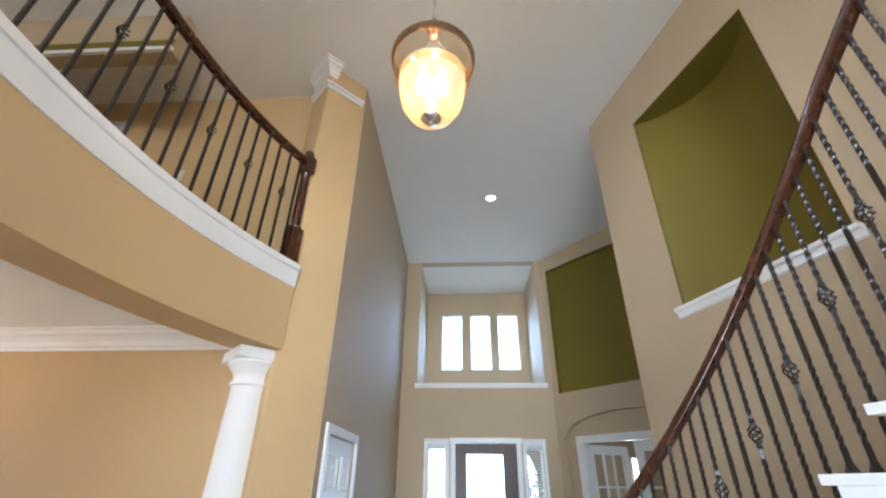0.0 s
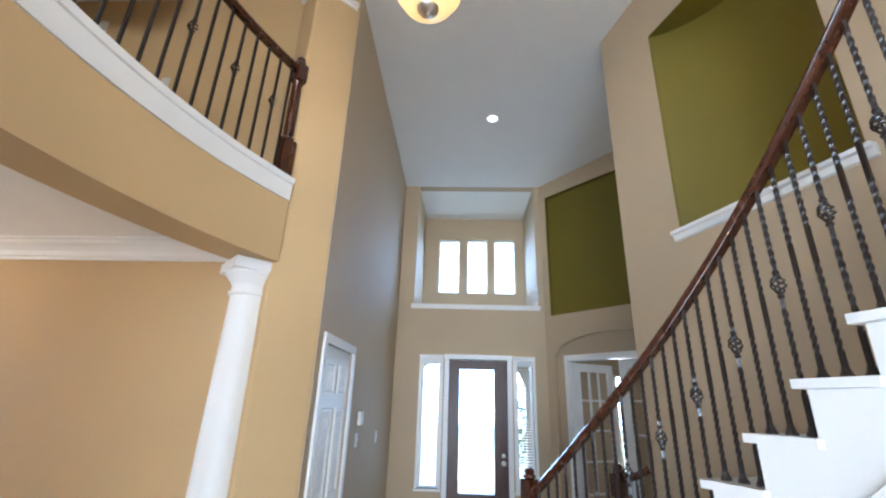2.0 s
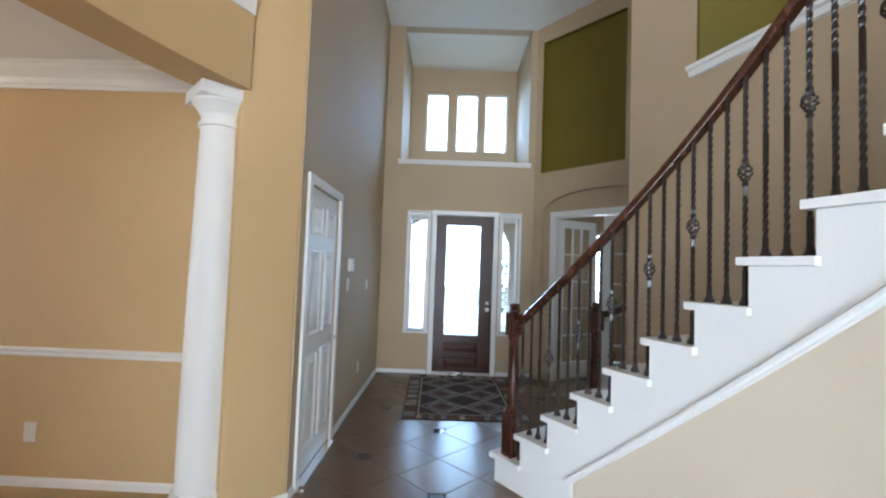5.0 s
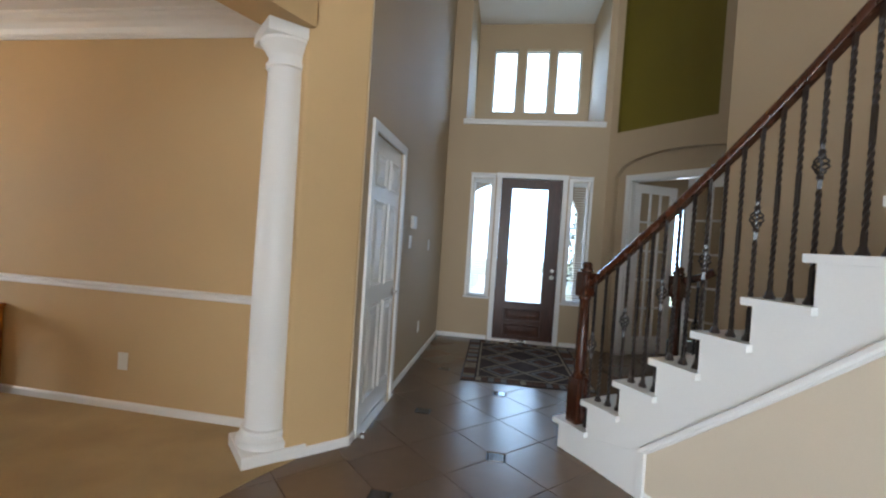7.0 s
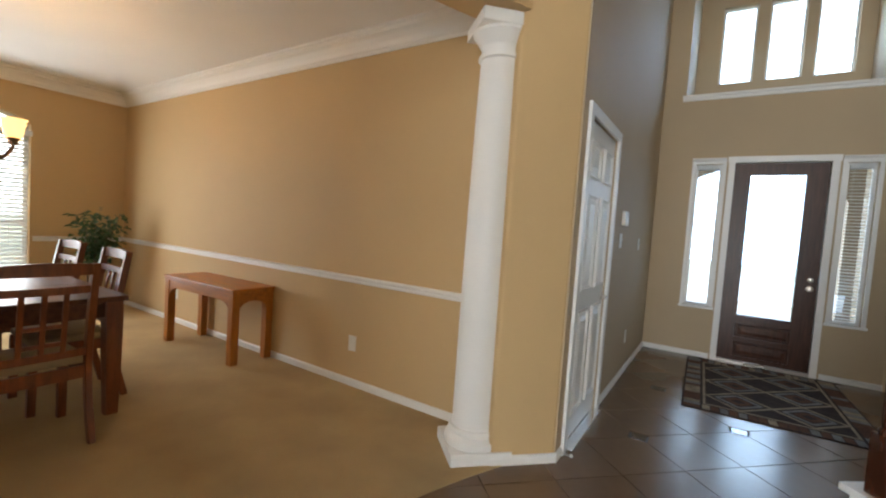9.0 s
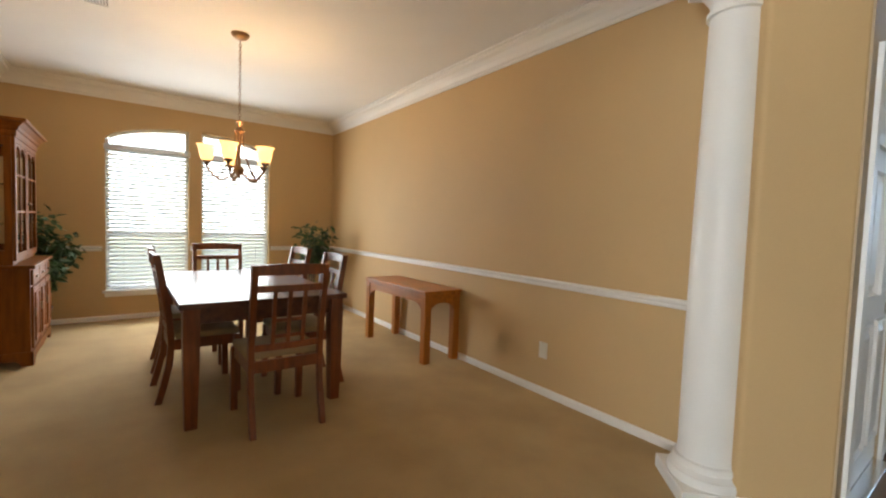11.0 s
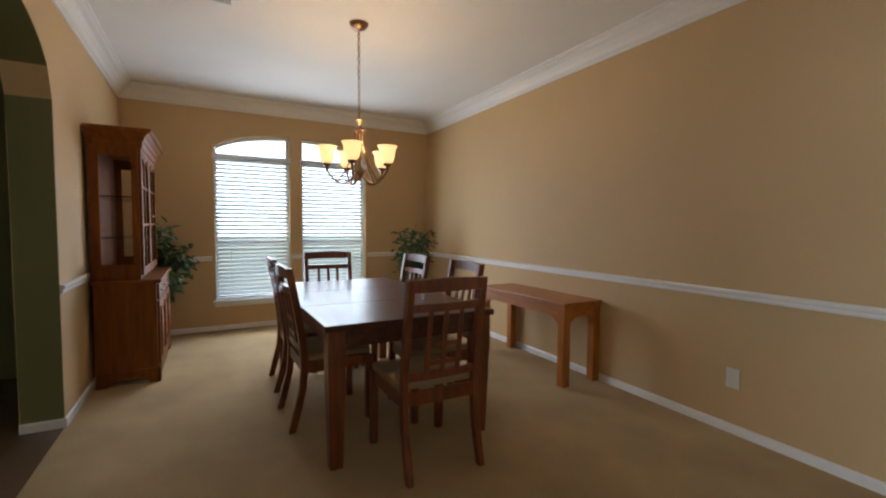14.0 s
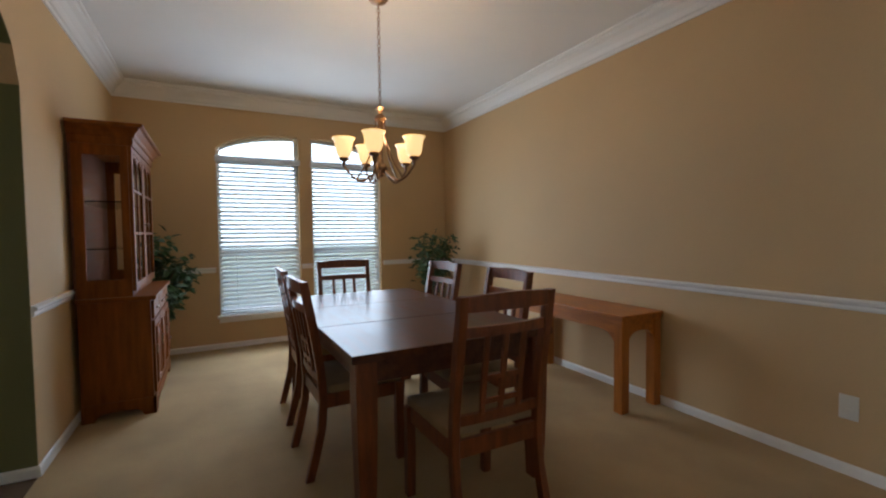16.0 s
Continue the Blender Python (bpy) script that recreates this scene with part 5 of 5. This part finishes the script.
for i in range(3):
    x0 = -hw + 0.03 + i * 0.355
    dr = part("drawer", boxes((x0, x0 + 0.335, 0.43, 0.447, 0.66, 0.785), bevel=0.004), HUTCHWOOD, HU)
    part("pull", boxes((x0 + 0.12, x0 + 0.215, 0.447, 0.46, 0.715, 0.728), bevel=0.004), BRONZE, dr, "antique brass pull")
    do = part("door", boxes((x0, x0 + 0.335, 0.43, 0.447, 0.14, 0.645), bevel=0.004), HUTCHWOOD, HU)
    bm = raised_panel(x0 + 0.05, x0 + 0.285, 0.19, 0.595, 0, 0.01)
    bmesh.ops.transform(bm, matrix=Matrix.Translation((0, 0.447, 0)) @ Matrix.Scale(-1, 4, (0, 1, 0)), verts=bm.verts)
    part("raised_panel", bm, HUTCHWOOD, do)
    part("pull", boxes((x0 + 0.30, x0 + 0.312, 0.447, 0.462, 0.40, 0.47), bevel=0.004), BRONZE, do, "antique brass pull")
U0, U1 = 0.828, 1.90
# back in the darker table wood, so its colour holds the cabinet's inner shade
part("back_panel", boxes((-hw + 0.03, hw - 0.03, 0.015, 0.03, U0, U1)), DARKWOOD, HU)
part("top_panel", boxes((-hw + 0.03, hw - 0.03, 0.03, 0.33, U1 - 0.03, U1)), HUTCHWOOD, HU)
part("bottom_rail", boxes((-hw + 0.03, hw - 0.03, 0.03, 0.33, U0, U0 + 0.03)), HUTCHWOOD, HU)
for z in (1.15, 1.47):
    p = part("shelf", boxes((-hw + 0.06, hw - 0.06, 0.035, 0.29, z, z + 0.008)), glass("shelf_glass", (0.9, 1, 0.95), 0.0), HU, "glass shelf")
    p.visible_shadow = False
for s in (-1, 1):
    x0, x1 = sorted((s * (hw - 0.03), s * (hw - 0.055)))
    bm = bmesh.new()
    for y0, y1, z0, z1 in ((0.03, 0.085, U0 + 0.03, U1 - 0.03), (0.285, 0.33, U0 + 0.03, U1 - 0.03), (0.085, 0.285, U0 + 0.03, U0 + 0.12), (0.085, 0.285, U1 - 0.12, U1 - 0.03)):
        box(bm, x0, x1, y0, y1, z0, z1)
    sf = part("side_frame", bm, HUTCHWOOD, HU)
    p = part("side_glass", boxes((s * (hw - 0.043) - 0.002, s * (hw - 0.043) + 0.002, 0.085, 0.285, U0 + 0.12, U1 - 0.12)), GLASS, sf)
    p.visible_shadow = False
for i in range(2):
    x0 = -hw + 0.035 + i * 0.53
    x1 = x0 + 0.52
    bm = ring(bmesh.new(), x0, x1, U0 + 0.035, U1 - 0.035, 0.055, 0.332, 0.352)
    do = part("glass_door", bm, HUTCHWOOD, HU)
    bm = boxes((x0 + 0.25, x0 + 0.27, 0.336, 0.348, U0 + 0.09, U1 - 0.09), (x0 + 0.055, x0 + 0.25, 0.337, 0.347, 1.25, 1.268), (x0 + 0.27, x1 - 0.055, 0.337, 0.347, 1.25, 1.268), (x0 + 0.055, x0 + 0.25, 0.337, 0.347, 1.55, 1.568), (x0 + 0.27, x1 - 0.055, 0.337, 0.347, 1.55, 1.568))
    part("glazing_bar", bm, HUTCHWOOD, do)
    for u0, u1 in ((x0 + 0.055, x0 + 0.25), (x0 + 0.27, x1 - 0.055)):
        top, w = U1 - 0.0905, u1 - u0
        out = [(0, top), (0, top - 0.085)] + [(w * f, top - 0.085 + 0.07 * math.sin(math.pi * f) ** 0.6) for f in (0.06, 0.15, 0.3, 0.5, 0.7, 0.85, 0.94)] + [(w, top - 0.085), (w, top)]
        part("arched_head", plate(bmesh.new(), out, 0.012, Matrix.Translation((u0, 0.3365, 0))), HUTCHWOOD, do)
    p = part("door_glass", boxes((x0 + 0.055, x1 - 0.055, 0.340, 0.343, U0 + 0.09, U1 - 0.09)), GLASS, do)
    p.visible_shadow = False
    bm = bmesh.new()
    lathe(bm, [(0.006, 0), (0.005, 0.012), (0.012, 0.018), (0.010, 0.028), (0.001, 0.03)], 12, pose(x1 - 0.03 if i == 0 else x0 + 0.03, 0.352, 1.33, -90))
    part("knob", bm, BRONZE, do, "antique brass knob", True)
bm = bmesh.new()
prof = [(0, -0.05), (0.008, -0.05), (0.012, -0.03), (0.012, 0), (0.022, 0.008), (0.030, 0.03), (0.058, 0.062), (0.076, 0.068), (0.076, 0.09), (0, 0.09)]
sweep(bm, [(-hw + 0.03, 0.015, U1), (-hw + 0.03, 0.352, U1), (hw - 0.03, 0.352, U1), (hw - 0.03, 0.015, U1)], [(-o, u) for o, u in prof])
box(bm, -hw + 0.031, hw - 0.031, 0.016, 0.351, U1 + 0.07, U1 + 0.088)
part("cornice", bm, HUTCHWOOD, HU)

# ---- plants ----
def plant(name, label, x, y, seed, z0, z1, spread, count, pot_h=0.28, lean=0.0, leaf=1.0):
    rnd = random.Random(seed)
    pl = thing(name, label, "plant", pose(x, y, 0), group="potted plants")
    bm = bmesh.new()
    lathe(bm, [(0.10, 0.004), (0.12, 0.02), (0.145, pot_h - 0.03), (0.155, pot_h - 0.02), (0.155, pot_h), (0.135, pot_h), (0.13, pot_h - 0.04), (0.01, pot_h - 0.045)], 24)
    part("pot", bm, TERRA, pl, "dark woven basket pot", True)
    stems, twigs = bmesh.new(), []
    for i in range(9):
        a = rnd.uniform(0, 2 * math.pi)
        tip = Vector((math.cos(a) * spread * rnd.uniform(0.25, 0.95), lean + math.sin(a) * spread * rnd.uniform(0.25, 0.95), rnd.uniform(z0 + (z1 - z0) * 0.2, z1 - 0.03)))
        base = Vector((rnd.uniform(-0.03, 0.03), rnd.uniform(-0.03, 0.03), pot_h - 0.05))
        pts = [base.lerp(tip, f) + Vector((0, 0, 0.10 * math.sin(math.pi * f))) for f in (0, 0.25, 0.5, 0.75, 1)]
        tube(stems, pts, [0.009, 0.007, 0.006, 0.004, 0.002], 6)
        twigs.append(pts)
    part("stems", stems, BARK, pl)
    bm = bmesh.new()
    for i in range(count):
        pts = rnd.choice(twigs)
        f = rnd.uniform(1.6, 4)
        p = pts[int(min(f, 3))].lerp(pts[int(min(f, 3)) + 1], f - int(min(f, 3)))
        c = p + Vector((rnd.gauss(0, 0.055), rnd.gauss(0, 0.055), rnd.gauss(0, 0.05)))
        c.z = max(c.z, pot_h + 0.02)
        L, W = leaf * rnd.uniform(0.06, 0.10), leaf * rnd.uniform(0.03, 0.046)
        m = Matrix.Translation(c) @ Euler((rnd.uniform(-0.9, 0.5), rnd.uniform(-0.7, 0.7), rnd.uniform(0, 6.28))).to_matrix().to_4x4()
        vs = [bm.verts.new(m @ Vector(q)) for q in ((0, 0, 0), (W / 2, L * 0.35, 0.006), (W * 0.4, L * 0.7, 0.0), (0, L, -0.014), (-W * 0.4, L * 0.7, 0.0), (-W / 2, L * 0.35, 0.006), (0, L * 0.5, -0.006))]
        for j in range(6):
            bm.faces.new((vs[j], vs[(j + 1) % 6], vs[6]))
    fo = part("foliage", bm, LEAF, pl, "glossy green ficus leaves")
    return pl


plant("potted_plant", "bushy green artificial ficus beside the hutch", -5.80, 0.58, 3, 0.40, 1.32, 0.21, 800, lean=0.15, leaf=1.25)
plant("potted_plant", "bushy green artificial ficus in the corner", -5.72, 3.44, 8, 0.62, 1.26, 0.42, 620)

# ---- switches, outlets and vents ----
def plate_on(name, label, category, m, w, h, kind):
    """A cover plate; its own frame has x along the wall and -y out of it."""
    t = thing(name, label, category, m)
    part("cover_plate", boxes((-w / 2, w / 2, -0.006, -0.0005, -h / 2, h / 2), bevel=0.002), PLASTIC, t)
    if kind == "outlet":
        for z in (-0.02, 0.02):
            bm = bmesh.new()
            lathe(bm, [(0.015, 0), (0.015, 0.0025), (0.001, 0.003)], 16, pose(0, -0.006, z, 90))
            part("receptacle", bm, PLASTIC, t)
    elif kind == "switch":
        part("toggle", boxes((-0.005, 0.005, -0.018, -0.006, -0.004, 0.012), bevel=0.002), PLASTIC, t)
    return t


plate_on("wall_outlet", "ivory duplex outlet on the tan dining wall", "outlet", pose(-1.90, dw(-1.90), 0.345, 0, 0, -0.83), 0.078, 0.122, "outlet")
plate_on("wall_outlet", "ivory duplex outlet low on the foyer wall", "outlet", pose(LW, 5.92, 0.37, 0, 0, 90), 0.075, 0.12, "outlet")
plate_on("wall_outlet", "ivory outlet behind the console table", "outlet", pose(-4.75, dw(-4.75), 0.335, 0, 0, -0.83), 0.075, 0.12, "outlet")
plate_on("light_switch", "ivory double light switch on the foyer wall", "light switch", pose(LW, 5.24, 1.31, 0, 0, 90), 0.09, 0.12, "switch")
plate_on("light_switch", "ivory light switch near the front door", "light switch", pose(LW, 6.23, 1.28, 0, 0, 90), 0.075, 0.12, "switch")
plate_on("light_switch", "white switch on the upper hall wall", "light switch", pose(-1.91, 3.9, 4.28), 0.08, 0.12, "switch")
TH = thing("thermostat", "ivory alarm keypad box on the foyer wall", "thermostat", pose(LW, 5.30, 1.50, 0, 0, 90))
part("body", boxes((-0.075, 0.075, -0.028, -0.0005, -0.06, 0.06), bevel=0.006), PLASTIC, TH)
part("cover", boxes((-0.06, 0.06, -0.033, -0.028, -0.05, 0.01), bevel=0.003), PLASTIC, TH)
DS = thing("door_stop", "small spring door stop on the baseboard", "door stop", pose(LW + 0.012, 3.885, 0.04, 0, 90, 0))
bm = bmesh.new()
tube(bm, [(0.007 * math.cos(i * 0.9), 0.007 * math.sin(i * 0.9), 0.004 + i * 0.0012) for i in range(48)], 0.0015, 5)
part("spring", bm, NICKEL, DS)
bm = bmesh.new()
lathe(bm, [(0.007, 0.060), (0.010, 0.062), (0.010, 0.074), (0.004, 0.078)], 10)
part("rubber_tip", bm, PLASTIC, DS, smooth=True)
VE = thing("ceiling_vent", "white slatted air vent in the dining ceiling", "vent", pose(-3.66, 1.18, DC))
part("frame", ring(bmesh.new(), -0.16, 0.16, -0.09, 0.09, 0.022, 0.001, 0.012), WHITE, VE, at=pose(0, 0, 0, -90))
# grout-dark sheet paints the shade between the slats; no duct is modelled
part("backing", boxes((-0.138, 0.138, -0.068, 0.068, -0.002, -0.001)), GROUT, VE, "dark sheet standing in for the shade inside the duct")
for i in range(8):
    part("slat", boxes((-0.138, 0.138, -0.006, 0.006, -0.012, -0.009)), WHITE, VE, at=pose(0, -0.06 + i * 0.017, 0.002, 35))

# ---- rug ----
RX0, RX1, RY0, RY1 = 0.33, 1.63, 5.40, 7.17
RUG = thing("rug", "dark geometric patterned rug with a tan border before the door", "rug", pose((RX0 + RX1) / 2, (RY0 + RY1) / 2, 0, 0, 0, 1.5))
a, b = (RX1 - RX0) / 2, (RY1 - RY0) / 2
part("field", boxes((-a, a, -b, b, 0.0005, 0.008), bevel=0.002), RUGA, RUG)
rnd = random.Random(4)
n = 26
for sgn in (-1, 1):
    for i in range(n):
        z0 = -b + 0.02 + i * (2 * b - 0.04) / n
        part("border_block", boxes((sgn * (a - 0.075) - 0.06, sgn * (a - 0.075) + 0.06, z0, z0 + (2 * b - 0.04) / n - 0.008, 0.008, 0.0092)), rnd.choice((RUGB, RUGC, RUGD, RUGC)), RUG)
n = 16
for sgn in (-1, 1):
    for i in range(n):
        z0 = -a + 0.15 + i * (2 * a - 0.30) / n
        part("border_block", boxes((z0, z0 + (2 * a - 0.30) / n - 0.008, sgn * (b - 0.07) - 0.055, sgn * (b - 0.07) + 0.055, 0.008, 0.0092)), rnd.choice((RUGB, RUGC, RUGD, RUGC)), RUG)
part("border_line", ring(bmesh.new(), -a + 0.155, a - 0.155, -b + 0.145, b - 0.145, 0.02, -0.0094, -0.008), RUGB, RUG, at=pose(0, 0, 0, -90))


def ribbon(p, q, w, z):
    p, q = Vector((*p, 0)), Vector((*q, 0))
    d = (q - p).normalized()
    s = Vector((-d.y, d.x, 0)) * w / 2
    bm = bmesh.new()
    prism(bm, [(p + s).xy, (p - s).xy, (q - s).xy, (q + s).xy], 0.008, z)
    return bm


cw, chh = (2 * a - 0.36) / 2, (2 * b - 0.34) / 3
for i in range(2):
    for j in range(3):
        cx, cy = -a + 0.18 + cw * (i + 0.5), -b + 0.17 + chh * (j + 0.5)
        for dx, dy in ((1, 1), (1, -1), (-1, 1), (-1, -1)):
            for f, mat, wd in ((0.5, RUGB, 0.022), (0.34, RUGD, 0.03), (0.18, RUGC, 0.04)):
                part("diamond_band", ribbon((cx + dx * cw * f, cy), (cx, cy + dy * chh * f), wd, 0.0094 + 0.0003 * f), mat, RUG)

# ---- outside ----
def shrub(x, y, r, h, seed, label):
    rnd = random.Random(seed)
    s = thing("garden_shrub", label, "shrub", pose(x, y, -0.2))
    bm = bmesh.new()
    tube(bm, [(0, 0, 0), (0.03, 0.01, h * 0.4), (0.0, 0.05, h * 0.7)], [0.05, 0.035, 0.02], 7)
    part("trunk", bm, BARK, s)
    bm = bmesh.new()
    for i in range(900):
        d = Vector((rnd.gauss(0, 1), rnd.gauss(0, 1), rnd.gauss(0, 1))).normalized() * rnd.uniform(0.35, 1) ** 0.5
        c = Vector((d.x * r, d.y * r, h * 0.6 + d.z * h * 0.4))
        m = Matrix.Translation(c) @ Euler((rnd.uniform(0, 6), rnd.uniform(0, 6), rnd.uniform(0, 6))).to_matrix().to_4x4()
        L = rnd.uniform(0.06, 0.12)
        vs = [bm.verts.new(m @ Vector(q)) for q in ((0, 0, 0), (L * 0.3, L * 0.5, 0), (0, L, 0), (-L * 0.3, L * 0.5, 0))]
        bm.faces.new(vs)
    part("crown", bm, HEDGE, s)
    return s


shrub(2.35, 10.6, 0.75, 2.6, 5, "leafy yellow-green shrub outside the front door")
bm = bmesh.new()
M, L = along((-2.2, 9.3), (3.6, 9.3))
wall_panel(bm, L, -0.2, 2.92, 0.2, [(2.05, 4.15, -0.2, 2.0, 0.55)], M)
structure("wall_porch", bm, material("porch_stucco", (0.42, 0.34, 0.26), 0.9, var=0.12, scale=2, grain=70, bump=0.4), "tan stucco porch wall with an arched opening", "wall")
structure("ceiling_porch", boxes((-2.2, 3.6, 8.77, 9.5, 2.92, 3.0)), CEIL, "white porch ceiling", "ceiling")
bm = bmesh.new()
prism(bm, [(-0.2, 7.43), (2.0, 7.43), (2.0, 30), (-0.2, 30)], -0.22, -0.03)
structure("pavement", bm, material("pale_concrete", (0.5, 0.48, 0.44), 0.85, var=0.15, scale=2, grain=60, bump=0.3), "pale concrete front walk", "path")

# ---- floor tiles of the foyer ----
FLOOR = bpy.data.objects["floor"]
TS, OX, OY, G = 0.2925, 0.742, 3.945, 0.0028
half = TS - G


def tile_mesh(cuts):
    """A square tile set on its corner, with the corners that hold an inset cut off."""
    c = 0.058
    pts = []
    for i, (dx, dy) in enumerate(((1, 0), (0, 1), (-1, 0), (0, -1))):
        if i in cuts:
            if dx:
                pts += [(dx * (half - c), -dx * c), (dx * (half - c), dx * c)]
            else:
                pts += [(dy * c, dy * (half - c)), (-dy * c, dy * (half - c))]
        else:
            pts.append((dx * half, dy * half))
    bm = bmesh.new()
    prism(bm, pts, -0.0105, -0.0012)
    top = [bm.verts.new((x * 0.992, y * 0.992, 0.0)) for x, y in pts]
    bm.faces.ensure_lookup_table()
    old = [f for f in bm.faces if len(f.verts) == len(pts) and min(v.co.z for v in f.verts) > -0.002][0]
    ring_v = sorted(old.verts, key=lambda v: math.atan2(v.co.y, v.co.x))
    tops = sorted(top, key=lambda v: math.atan2(v.co.y, v.co.x))
    bm.faces.remove(old)
    n = len(pts)
    for i in range(n):
        bm.faces.new((ring_v[i], ring_v[(i + 1) % n], tops[(i + 1) % n], tops[i]))
    bm.faces.new(tops)
    return finish(bm, "tile", TILE)


def in_foyer(x, y):
    if y > 7.27 or y < -3.0 or x > 3.6:
        return False
    if y > 3.9:
        return -0.45 < x
    dx, dy = x - ARC_C[0], y - ARC_C[1]
    return dx * dx + dy * dy < (ARC_R + 0.33) ** 2 and x > -1.4


TILE_CACHE = {}
count = 0
for j in range(-24, 14):
    for i in range(-10, 12):
        if (i + j) % 2 == 0:
            continue
        x, y = OX + i * TS, OY + j * TS
        if not in_foyer(x, y):
            continue
        cuts = []
        for q, (dx, dy) in enumerate(((1, 0), (0, 1), (-1, 0), (0, -1))):
            vi, vj = i + dx, j + dy
            u, v = (vi + vj) // 2, (vj - vi) // 2
            if u % 2 == 0 and v % 2 == 0:
                cuts.append(q)
        key = tuple(cuts)
        if key not in TILE_CACHE:
            TILE_CACHE[key] = tile_mesh(key)
        part("tile", TILE_CACHE[key], TILE, FLOOR, at=pose(x, y, 0))
        count += 1
bm = boxes((-0.048, 0.048, -0.048, 0.048, -0.0105, 0.0), bevel=0.0015)
INS = finish(bm, "inset_tile", INSET)
for u in range(-8, 8):
    for v in range(-8, 8):
        i, j = 2 * u - 2 * v, 2 * u + 2 * v
        x, y = OX + i * TS, OY + j * TS
        if in_foyer(x, y):
            part("inset_tile", INS, INSET, FLOOR, at=pose(x, y, 0))
